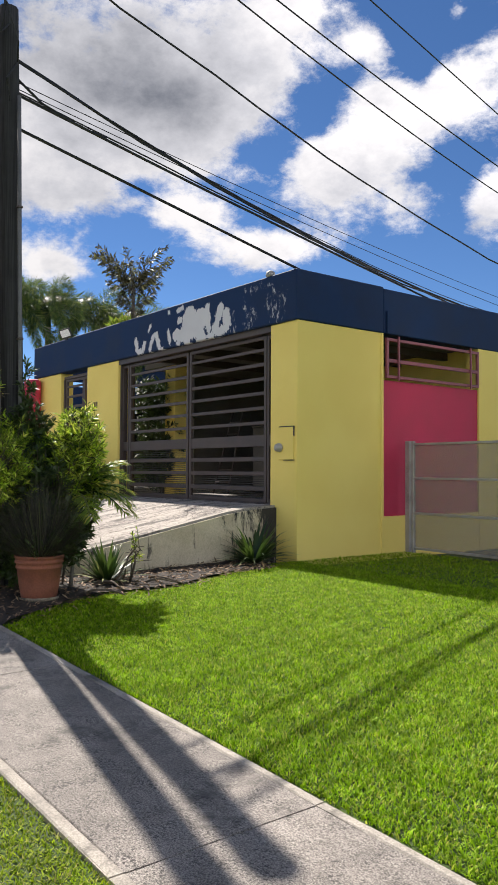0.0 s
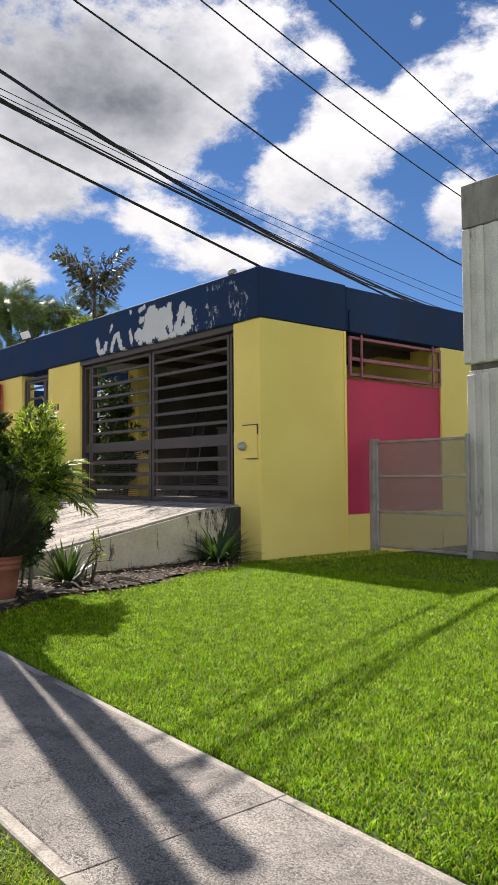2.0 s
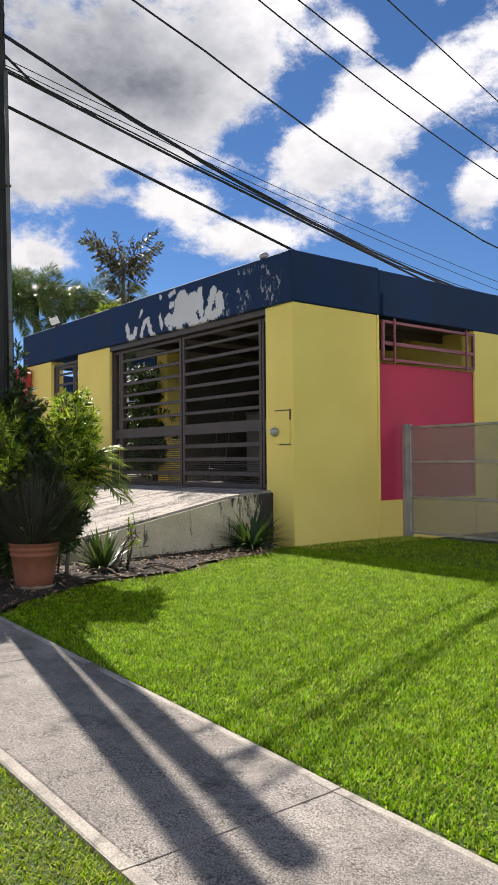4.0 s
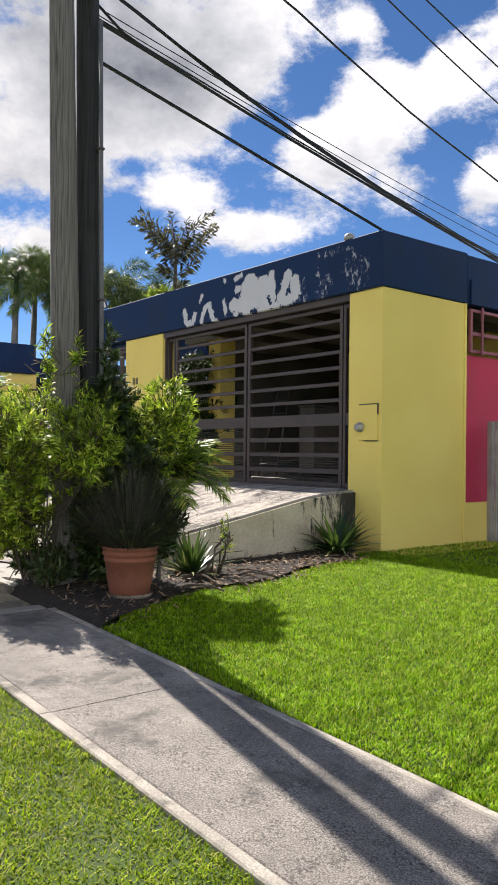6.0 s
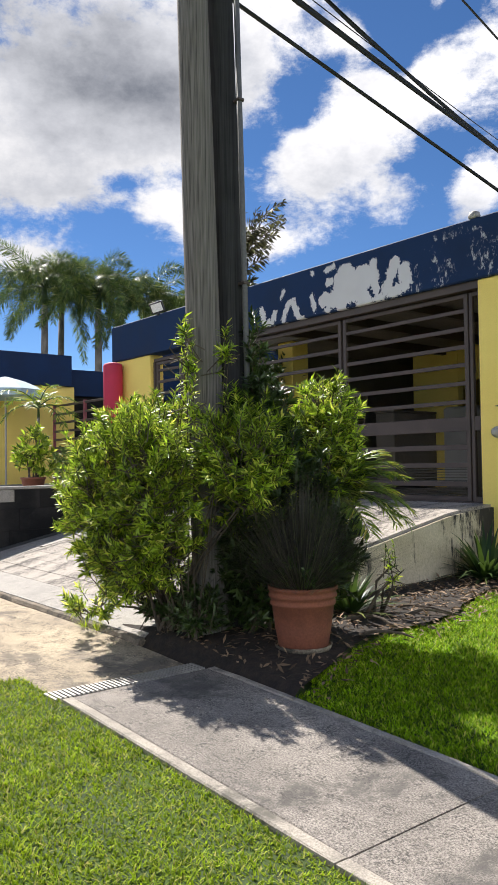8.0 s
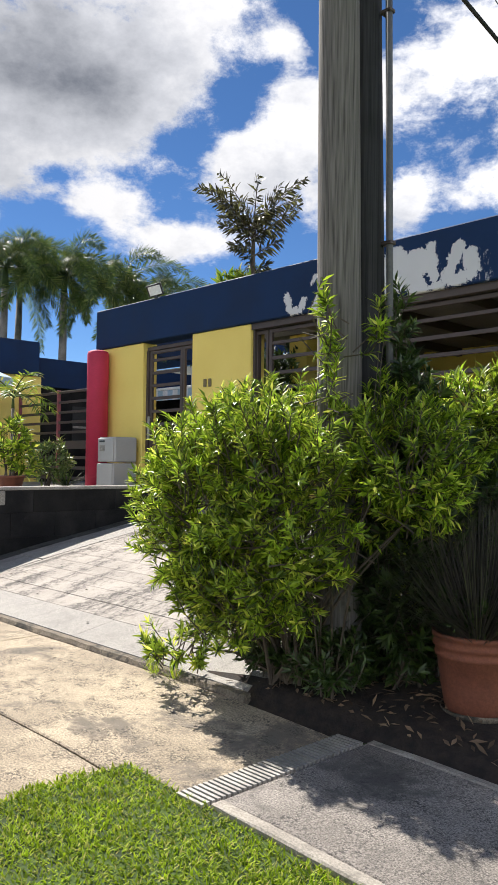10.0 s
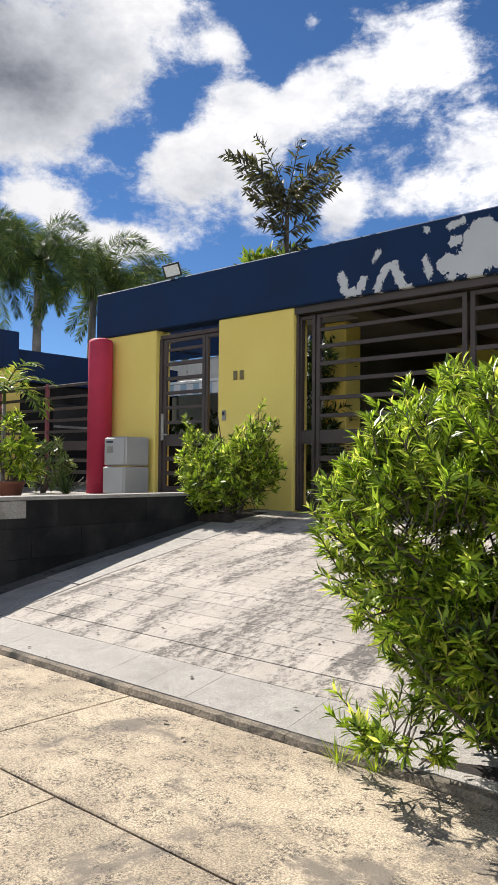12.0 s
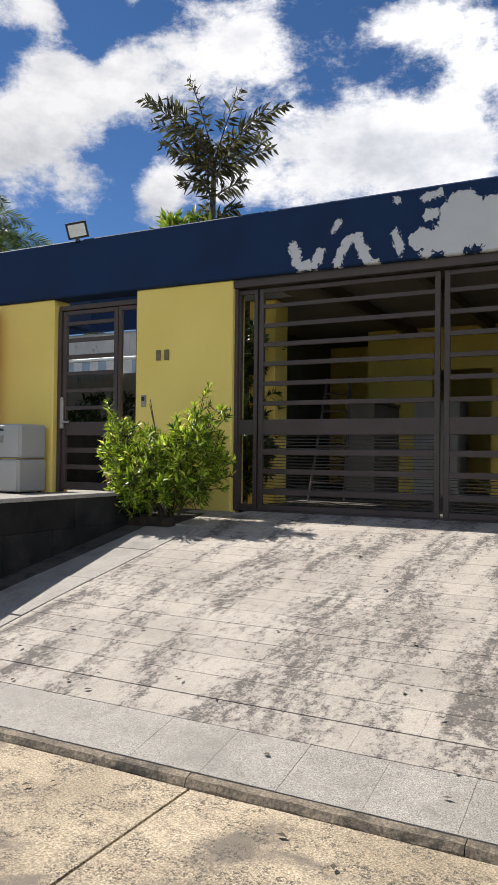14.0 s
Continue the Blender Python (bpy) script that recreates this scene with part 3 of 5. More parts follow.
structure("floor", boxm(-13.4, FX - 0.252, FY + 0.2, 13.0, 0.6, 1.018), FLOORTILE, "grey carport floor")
# terrace
structure("terrace", box(boxm(-20.5, -14.06, 2.75, 6.38, 0.0, 1.13), -20.5, -14.05, 6.382, 13.0, 0.0, 1.13), TERRAZZO, "raised terrace floor before the entrance", "floor")
ledge = thing("ledge_wall", "dark stone-clad retaining wall with a pale coping", "wall", kind="structure")
part("core", boxm(-14.04, -13.88, 2.6, 6.33, 0.0, 1.205), DARKSTONE, ledge)
part("coping", boxm(-14.08, -13.835, 2.56, 6.36, 1.206, 1.245, 0.006), TERRAZZO, ledge, "pale worn coping")

# ---- driveway pieces ----
def tile_mesh(name, w, d, h, mat, bevel=0.0025):
    return mesh_of(name, boxm(-w / 2, w / 2, -d / 2, d / 2, -h, 0, bevel), mat)


def piece(name, me, parent, x, y, z, rx=0.0, rz=0.0):
    ob = new(name, me)
    ob.parent = parent
    ob.matrix_basis = pose(x, y, z, rx, 0, rz)
    return ob


def ramp_tilt(y0, y1):
    return math.degrees(math.atan2(rz_(y1) - rz_(y0), y1 - y0))


rng = random.Random(4)
# terrazzo strip along the street
me = tile_mesh("terrazzo_tile", 0.3841, 0.392, 0.04, TERRAZZO, 0.0008)
for i in range(14):
    piece("terrazzo_tile", me, ramp, -13.68 + 0.385 * i, 2.632, rz_(2.632) + 0.002 + rng.uniform(-0.001, 0.001), ramp_tilt(2.45, 2.83))
# pale strip along the retaining wall
me = tile_mesh("edge_strip", 0.56, 0.7985, 0.04, TERRAZZO, 0.002)
y = 2.832
while y < 6.5:
    piece("edge_strip", me, ramp, -13.32, y + 0.4, rz_(y + 0.4) + 0.004, ramp_tilt(y, y + 0.8))
    y += 0.8
# worn stone slabs laid in running bond; wall-side lane coloured for the wall's shade
STONES = {}
y, course = 2.832, 0
while y < 7.05:
    d = min(0.224, 7.1 - y)
    for lane0, lane1, shift in ((-13.88, -13.60, 0.0), (-13.035, -8.48, 0.28 if course % 2 else 0.0)):
        x = lane0 - shift
        while x < lane1 - 0.03:
            a, c = max(x, lane0), min(x + 0.56, lane1)
            x += 0.56
            key = (round(c - a, 2), round(d, 2), lane0)
            if key not in STONES:
                STONES[key] = tile_mesh("stone_slab", c - a - 0.0012, d - 0.0003, 0.05, SLAB if lane0 > -13.5 else SHADED_SLAB, 0.0003)
            piece("stone_slab", STONES[key], ramp, (a + c) / 2, y + d / 2, rz_(y + d / 2) + rng.uniform(0.0, 0.0005), ramp_tilt(y, y + d))
    y += d
    course += 1
# broken kerb
kerb = thing("kerb", "low worn concrete kerb at the foot of the driveway", "kerb", kind="structure")
for x0, x1 in ((-13.9, -12.3), (-12.295, -10.825), (-10.82, -9.6), (-9.596, -8.42)):
    bm = bmesh.new()
    rows = []
    n = 26
    for i in range(n + 1):
        x = x0 + (x1 - x0) * i / n
        w, h = 0.012 * noise.noise(Vector((x * 5, 0, 0))), 0.012 * noise.noise(Vector((x * 7, 3, 0)))
        rows.append([bm.verts.new((x, yy, zz)) for yy, zz in ((2.372 + w, 0.05), (2.374 + w, 0.165 + h), (2.388 + w, 0.196 + h * 0.6), (2.43, 0.203), (2.432, 0.05))])
    for a, c in zip(rows, rows[1:]):
        for k in range(4):
            bm.faces.new((a[k], a[k + 1], c[k + 1], c[k]))
    bm.faces.new(rows[0])
    bm.faces.new(rows[-1][::-1])
    bmesh.ops.recalc_face_normals(bm, faces=bm.faces)
    part("kerb_stone", bm, LICHEN, kerb)

# ---- cladding of the retaining wall ----
z = 0.02
course = 0
while z < 1.2:
    y = 2.6 - (0.3 if course % 2 else 0.0)
    while y < 6.32:
        w = rng.choice((0.6, 0.6, 0.45))
        a, c = max(y, 2.6), min(y + w, 6.33)
        y += w
        if c - a > 0.05:
            part("stone_tile", boxm(-13.878, -13.855 + rng.uniform(0, 0.006), a, c - 0.003, z, min(z + 0.301, 1.204), 0.002), DARKSTONE, ledge)
    z += 0.304
    course += 1
structure("vent_patch", boxm(-13.848, -13.842, 3.14, 3.57, 1.03, 1.20, 0.003), TERRAZZO, "pale patch of bare render on the dark wall", "wall")

# ---- gates ----
BARS = [(3.30, 0.045), (3.085, 0.05), (2.87, 0.05), (2.655, 0.05), (2.435, 0.05), (2.215, 0.05), (1.95, 0.17), (1.675, 0.065), (1.46, 0.06), (1.235, 0.065)]


def gate_leaf(parent, x0, x1, y, bottom, top, bars, post=0.06):
    """One leaf: rectangular frame, flat bars."""
    for a in (x0, x1 - post):
        part("stile", boxm(a, a + post, y - 0.025, y + 0.025, bottom, top, 0.004), STEEL, parent)
    part("rail", boxm(x0 + post, x1 - post, y - 0.023, y + 0.023, bottom, bottom + 0.06, 0.004), STEEL, parent)
    part("rail", boxm(x0 + post, x1 - post, y - 0.023, y + 0.023, top - 0.05, top, 0.004), STEEL, parent)
    for zc, h in bars:
        part("bar", boxm(x0 + post, x1 - post, y - 0.018, y + 0.018, zc - h / 2, zc + h / 2, 0.003), STEEL, parent)


def wire_screen(parent, x0, x1, y, z0, z1, step):
    bm = bmesh.new()
    z = z0
    while z < z1:
        box(bm, x0, x1, y - 0.004, y + 0.004, z, z + 0.009)
        z += step
    return tagged(part("wire_screen", bm, MESH, parent, "fine dark wire screen"), kind="stuff")


carport_gate = thing("carport_gate", "closed brown steel carport gate with flat horizontal bars", "gate", (0, 0, 0))
GY = FY + 0.12
for a, c in ((-13.21, -12.95), (-12.93, -10.90), (-10.86, -8.80), (-8.78, -8.60)):
    gate_leaf(carport_gate, a, c, GY, 1.03, 3.50, BARS if c - a > 1 else BARS[6:7], 0.055 if c - a > 1 else 0.045)
wire_screen(carport_gate, -12.88, -10.96, GY + 0.035, 1.1, 1.86, 0.034)
wire_screen(carport_gate, -10.80, -8.86, GY + 0.035, 1.1, 1.42, 0.034)
part("hinge_post", boxm(-13.215, -13.18, GY - 0.07, GY + 0.07, 1.02, 3.52, 0.004), STEEL, carport_gate)
part("hinge_post", boxm(-8.625, -8.592, GY - 0.07, GY + 0.07, 1.02, 3.52, 0.004), STEEL, carport_gate)
part("track", boxm(-13.2, -8.6, GY - 0.05, GY + 0.05, 1.016, 1.028), STEEL, carport_gate, "steel ground track")

entrance_gate = thing("entrance_gate", "closed narrow brown steel entrance gate with flat bars", "gate", (0, 0, 0))
gate_leaf(entrance_gate, -15.78, -14.90, GY, 1.17, 3.46, BARS)
gate_leaf(entrance_gate, -14.89, -14.58, GY, 1.17, 3.46, BARS[6:7], 0.045)
part("lintel", boxm(-15.84, -14.56, GY - 0.04, GY + 0.04, 3.47, 3.53, 0.004), STEEL, entrance_gate)
part("hinge_post", boxm(-15.845, -15.79, GY - 0.05, GY + 0.05, 1.14, 3.468, 0.004), STEEL, entrance_gate)
lock = part("lock_plate", boxm(-15.79, -15.74, GY - 0.06, GY - 0.026, 1.95, 2.35, 0.006), GREYMETAL, entrance_gate, "grey metal lock plate")
part("handle", boxm(-15.74, -15.62, GY - 0.09, GY - 0.07, 2.02, 2.045, 0.006), GREYMETAL, lock)

# ---- carport inside ----
for x, y, h, w, d, mt, nm, lb in ((-8.75, 9.6, 1.1, 0.5, 1.2, STEEL, "workbench", "dark workbench along the carport wall"), (-10.6, 12.4, 1.9, 1.2, 0.5, DARKSTONE, "tall_cabinet", "tall dark cabinet at the back of the carport"), (-12.85, 11.0, 1.4, 0.45, 1.6, CEIL, "covered_furniture", "covered furniture along the carport wall")):
    t_ = thing(nm, lb, nm.split("_")[-1], (x, y, 1.019))
    part("body", boxm(-w / 2, w / 2, -d / 2, d / 2, 0.06, h, 0.015), mt, t_)
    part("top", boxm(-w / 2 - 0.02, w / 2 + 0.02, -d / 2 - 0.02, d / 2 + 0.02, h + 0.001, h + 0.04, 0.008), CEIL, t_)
    part("base", boxm(-w / 2 + 0.04, w / 2 - 0.04, -d / 2 + 0.04, d / 2 - 0.04, 0, 0.059), BLACK, t_)
column = tagged(part("carport_column", boxm(-13.74, -13.36, 8.4, 8.78, 1.0, EAVE + 0.05, 0.01), YELLOW), "square yellow stucco column inside the carport", "column")
for x in (-12.4, -11.2, -10.0, -8.9):
    tagged(part("ceiling_beam", boxm(x - 0.05, x + 0.05, 7.4, 12.9, EAVE - 0.09, EAVE + 0.048, 0.004), STEEL), "dark steel beam under the carport ceiling", "beam", "carport beams")
partition = thing("wall_inner", "yellow partition with a dark doorway inside the carport", "wall", kind="structure")
part("wall_panel", boxm(-13.15, -12.1, 11.4, 11.55, 1.02, EAVE + 0.05), YELLOW, partition)
part("wall_panel", boxm(-11.2, -8.26, 11.4, 11.55, 1.02, EAVE + 0.05), YELLOW, partition)
part("lintel", boxm(-12.098, -11.202, 11.41, 11.54, 3.0, EAVE + 0.05), YELLOW, partition)
ladder = thing("stepladder", "folded dark metal stepladder leaning in the carport", "ladder", (-13.0, 9.3, 1.02))
for s in (-1, 1):
    bm = bmesh.new()
    tube(bm, [(s * 0.26, 0, 0), (s * 0.17, 0.45, 1.75)], 0.022, 6)
    part("rail", bm, STEEL, ladder)
for i in range(6):
    k = (i + 1) / 7
    part("rung", boxm(-0.26 + 0.09 * k, 0.26 - 0.09 * k, 0.45 * k - 0.03, 0.45 * k + 0.03, 1.75 * k - 0.015, 1.75 * k + 0.01, 0.004), STEEL, ladder)
shelf = thing("storage_shelf", "dark metal storage shelf with boxes in the carport", "shelf", (-9.5, 10.4, 1.02))
for sx in (-0.55, 0.55):
    for sy in (-0.2, 0.2):
        part("post", boxm(sx - 0.02, sx + 0.02, sy - 0.02, sy + 0.02, 0, 1.7), STEEL, shelf)
for zz in (0.15, 0.7, 1.25, 1.66):
    part("shelf_board", boxm(-0.525, 0.525, -0.19, 0.19, zz, zz + 0.03), STEEL, shelf)
for i, (sx, zz, w, h, mt) in enumerate(((-0.3, 0.18, 0.4, 0.36, CABINET), (0.2, 0.18, 0.36, 0.3, DARKSTONE), (-0.2, 0.73, 0.5, 0.34, TERRAZZO), (0.3, 1.28, 0.3, 0.28, CABINET))):
    tagged(part("storage_box", boxm(-9.5 + sx - w / 2, -9.5 + sx + w / 2, 10.25, 10.55, 1.02 + zz, 1.02 + zz + h, 0.01), mt), "plain storage box standing on the carport shelf", "box", "boxes on the shelf")
fridge = thing("white_appliance", "dull white appliance standing by the carport wall", "appliance", (-12.0, 11.6, 1.02))
part("body", boxm(-0.35, 0.35, -0.3, 0.3, 0.0, 1.5, 0.02), CABINET, fridge)
part("door", boxm(-0.34, 0.34, -0.34, -0.302, 0.05, 1.47, 0.012), CABINET, fridge)

# ---- facade fittings ----
BRONZE = material("dull_bronze", (0.16, 0.12, 0.05), (0.22, 0.17, 0.08), 8, 0.5, 0.05, metal=0.4)

def number_bar(x):
    return boxm(x - 0.035, x + 0.035, FY - 0.018, FY - 0.002, 2.745, 2.87, 0.006)


for x in (-14.215, -14.10):
    tagged(part("house_number", number_bar(x), BRONZE), "small grey metal plate fixed on the yellow wall", "number plate", "house number plates")
bell = thing("doorbell", "small white and black doorbell on the yellow wall", "doorbell", (-14.42, FY, 2.27))
part("plate", boxm(-0.035, 0.035, -0.02, -0.001, -0.07, 0.07, 0.005), TERRAZZO, bell)
part("button", boxm(-0.022, 0.022, -0.03, -0.021, 0.0, 0.05, 0.004), BLACK, bell)

meter = thing("electric_meter", "round glass electric meter over a yellow-painted box", "meter", (-8.22, FY, 1.83))
part("box", boxm(-0.15, 0.16, -0.02, -0.001, -0.17, 0.29, 0.006), YELLOW, meter, "shallow yellow-painted meter box")
bm = lathe(bmesh.new(), [(0.058, 0.0), (0.064, 0.012), (0.064, 0.035), (0.05, 0.04), (0.048, 0.075), (0.03, 0.09), (0.001, 0.092)], 24)
part("dial", bm, GREYMETAL, meter, "grey glass meter dome", True, pose(-0.12, -0.021, 0.0, 90, 0, 0))
part("lid_edge", boxm(-0.15, 0.17, -0.026, -0.001, 0.291, 0.301), STEEL, meter)
part("sill_edge", boxm(-0.06, 0.17, -0.024, -0.001, -0.181, -0.171), STEEL, meter)
part("side_edge", boxm(0.161, 0.168, -0.022, -0.001, 0.16, 0.29), STEEL, meter)

flood = thing("floodlight", "small black floodlight with a bright pane on the roof edge", "floodlight", (-15.44, FY - 0.05, TOP + 0.05), 34)
part("housing", boxm(-0.13, 0.13, -0.012, 0.022, -0.1, 0.1, 0.006), BLACK, flood, "", False, pose(0, -0.07, 0.05, 24, -13, 0))
# White pane colour stands in for the bright reflection in the glass.
part("lens", boxm(-0.105, 0.105, -0.016, -0.0125, -0.075, 0.075), WHITE, flood, "front glass coloured white for its reflection", False, pose(0, -0.07, 0.05, 24, -13, 0))
part("bracket", boxm(-0.02, 0.02, -0.05, 0.10, -0.085, -0.03), BLACK, flood)
part("cable_stub", tube(bmesh.new(), [(0.05, 0.05, -0.07), (0.22, 0.08, -0.05), (0.34, 0.08, -0.08)], 0.012, 6), BLACK, flood)
corner_light = thing("corner_sensor", "small round sensor on the roof edge", "sensor", (-8.62, FY + 0.02, TOP))
part("dome", lathe(bmesh.new(), [(0.06, 0.0), (0.075, 0.03), (0.06, 0.08), (0.02, 0.10)], 12), GREYMETAL, corner_light, "", True)

cabinet = thing("water_dispenser", "grey plastic water dispenser cabinet by the entrance", "dispenser", (-16.13, 6.72, 1.13))
part("lower_body", boxm(-0.24, 0.24, -0.24, 0.24, 0.02, 0.42, 0.02), CABINET, cabinet)
part("upper_body", boxm(-0.24, 0.24, -0.22, 0.24, 0.435, 0.86, 0.025), CABINET, cabinet)
part("lower_door", boxm(-0.225, 0.225, -0.262, -0.242, 0.03, 0.41, 0.008), CABINET, cabinet)
part("upper_door", boxm(-0.225, 0.225, -0.242, -0.222, 0.445, 0.84, 0.008), CABINET, cabinet)
part("control_panel", boxm(-0.17, -0.02, -0.25, -0.243, 0.77, 0.80), BLACK, cabinet, "black control strip")
part("notice", boxm(-0.16, -0.02, -0.249, -0.243, 0.62, 0.72), TERRAZZO, cabinet, "small pale notice")
for sx in (-0.18, 0.18):
    for sy in (-0.18, 0.18):
        part("foot", boxm(sx - 0.02, sx + 0.02, sy - 0.02, sy + 0.02, 0, 0.019), BLACK, cabinet)

red_column = tagged(part("red_column", lathe(bmesh.new(), [(0.19, 1.13), (0.19, 3.48), (0.175, 3.53), (0.11, 3.555), (0.001, 3.56)], 32), CRIMSON, None, "", True), "round crimson column beside the entrance", "column")
red_column.location = (-16.91, 6.81, 0.0)

# side window with red steel grille
window = thing("window_1", "long high window opening with a dull red steel grille", "window", (0, 0, 0), kind="structure")
for y0, y1, z0, z1 in ((8.80, 11.1, 3.50, 3.545), (8.80, 11.1, 2.93, 2.975), (8.80, 8.845, 2.976, 3.499), (11.055, 11.1, 2.976, 3.499), (8.846, 11.054, 3.17, 3.225)):
    part("grille_bar", boxm(FX + 0.0, FX + 0.045, y0, y1, z0, z1, 0.004), REDSTEEL, window)
for y in (9.03, 10.83):
    part("grille_post", boxm(FX + 0.046, FX + 0.075, y, y + 0.03, 2.90, 3.58, 0.003), REDSTEEL, window)
part("window_sill", boxm(FX - 0.25, FX - 0.028, 8.755, 11.138, 2.881, 2.90), CRIMSON, window)
conduit = tagged(part("wall_conduit", tube(bmesh.new(), [(FX + 0.035, 8.82, 3.62), (FX + 0.035, 8.82, 3.95)], 0.018, 8), NAVY), "navy-painted pipe stub on the parapet", "pipe")

# side gate in the passage
side_gate = thing("side_gate", "closed grey metal side gate with faded sheet panels", "gate", (-7.93, 9.2, 0.3), -3)
for x0, x1 in ((0.0, 0.09), (0.13, 0.17), (1.80, 1.85)):
    part("post", boxm(x0, x1, -0.03, 0.03, -0.03, 1.67, 0.006), GREYMETAL, side_gate)
for z in (0.02, 0.55, 1.08, 1.60):
    part("rail", boxm(0.171, 1.799, -0.022, 0.022, z, z + 0.035, 0.004), GREYMETAL, side_gate)


def screen_material():
    """A fine see-through mesh."""
    m = bpy.data.materials.new("faded_mesh_sheet")
    m.use_nodes = True
    N, L = m.node_tree.nodes, m.node_tree.links
    b = N["Principled BSDF"]
    b.inputs["Base Color"].default_value = (0.30, 0.27, 0.235, 1)
    b.inputs["Roughness"].default_value = 0.8
    b.inputs["Alpha"].default_value = 0.45
    return m


SCREEN = screen_material()
for z in (0.056, 0.586, 1.116):
    part("sheet_panel", boxm(0.171, 1.799, -0.004, 0.004, z, z + 0.492), SCREEN, side_gate, "faded see-through mesh sheet")


def leaf_material(name, dark, light, rough=0.45, glow=0.35, young=None, spec=0.5, patch=(0.75, 3.0)):
    """Leaf: colour differs from leaf to leaf and from clump to clump (patch: darkest value, clumps a metre); light comes through the blade."""
    m = bpy.data.materials.new(name)
    m.use_nodes = True
    N, L = m.node_tree.nodes, m.node_tree.links
    b = N["Principled BSDF"]
    geo = N.new("ShaderNodeNewGeometry")
    ramp_ = N.new("ShaderNodeValToRGB")
    e = ramp_.color_ramp.elements
    e[0].color, e[1].color = (*dark, 1), (*light, 1)
    e[1].position = 0.8
    if young:
        y_ = e.new(0.97)
        y_.color = (*young, 1)
    L.new(geo.outputs["Random Per Island"], ramp_.inputs[0])
    n = N.new("ShaderNodeTexNoise")
    n.inputs["Scale"].default_value = patch[1]
    n.inputs["Detail"].default_value = 4.0
    co = N.new("ShaderNodeTexCoord")
    L.new(co.outputs["Object"], n.inputs["Vector"])
    h = N.new("ShaderNodeHueSaturation")
    mr = N.new("ShaderNodeMapRange")
    mr.inputs["From Min"].default_value, mr.inputs["From Max"].default_value = 0.3, 0.7
    mr.inputs["To Min"].default_value, mr.inputs["To Max"].default_value = patch[0], 2 - patch[0]
    L.new(n.outputs["Fac"], mr.inputs["Value"])
    L.new(mr.outputs[0], h.inputs["Value"])
    L.new(ramp_.outputs[0], h.inputs["Color"])
    L.new(h.outputs[0], b.inputs["Base Color"])
    b.inputs["Roughness"].default_value = rough
    b.inputs["Specular IOR Level"].default_value = spec
    tr = N.new("ShaderNodeBsdfTranslucent")
    L.new(h.outputs[0], tr.inputs["Color"])
    mx = N.new("ShaderNodeMixShader")
    mx.inputs[0].default_value = glow
    L.new(b.outputs[0], mx.inputs[1])
    L.new(tr.outputs[0], mx.inputs[2])
    L.new(mx.outputs[0], N["Material Output"].inputs["Surface"])
    return m


GRASS = leaf_material("lawn_grass", (0.055, 0.135, 0.001), (0.35, 0.58, 0.008), 0.55, 0.42, (0.52, 0.52, 0.09), 0.2, patch=(0.72, 9.0))
VERGE = leaf_material("dry_lawn_grass", (0.08, 0.15, 0.003), (0.42, 0.56, 0.018), 0.55, 0.42, (0.54, 0.48, 0.15), 0.2, patch=(0.72, 9.0))
BUSHLEAF = leaf_material("glossy_bush_leaf", (0.026, 0.065, 0.007), (0.42, 0.58, 0.04), 0.32, 0.50, (0.82, 0.82, 0.14), patch=(0.62, 5.0))
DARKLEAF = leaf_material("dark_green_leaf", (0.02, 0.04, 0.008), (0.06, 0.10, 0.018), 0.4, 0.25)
PALMLEAF = leaf_material("palm_leaf", (0.04, 0.075, 0.02), (0.15, 0.22, 0.05), 0.35, 0.35, (0.34, 0.36, 0.10))
BRIGHTPALM = leaf_material("bright_palm_leaf", (0.10, 0.18, 0.02), (0.26, 0.36, 0.04), 0.4, 0.4, (0.5, 0.45, 0.06))
TREELEAF = leaf_material("bronze_tree_leaf", (0.03, 0.03, 0.012), (0.085, 0.08, 0.03), 0.35, 0.3, (0.2, 0.2, 0.05))
AGAVELEAF = leaf_material("strap_leaf", (0.018, 0.042, 0.010), (0.075, 0.125, 0.022), 0.4, 0.25, (0.22, 0.24, 0.07))
DRYBLADE = leaf_material("dark_fountain_grass", (0.022, 0.019, 0.018), (0.095, 0.083, 0.07), 0.6, 0.3, (0.14, 0.16, 0.07))
BARK = material("brown_bark", (0.05, 0.038, 0.028), (0.12, 0.095, 0.07), 8, 0.9, 0.6, 40)
PALMBARK = material("grey_palm_bark", (0.16, 0.145, 0.125), (0.26, 0.24, 0.21), 4, 0.9, 0.5, 40)
DEADLEAF = leaf_material("dry_leaf_litter", (0.07, 0.045, 0.028), (0.30, 0.20, 0.12), 0.8, 0.1, (0.35, 0.25, 0.16))


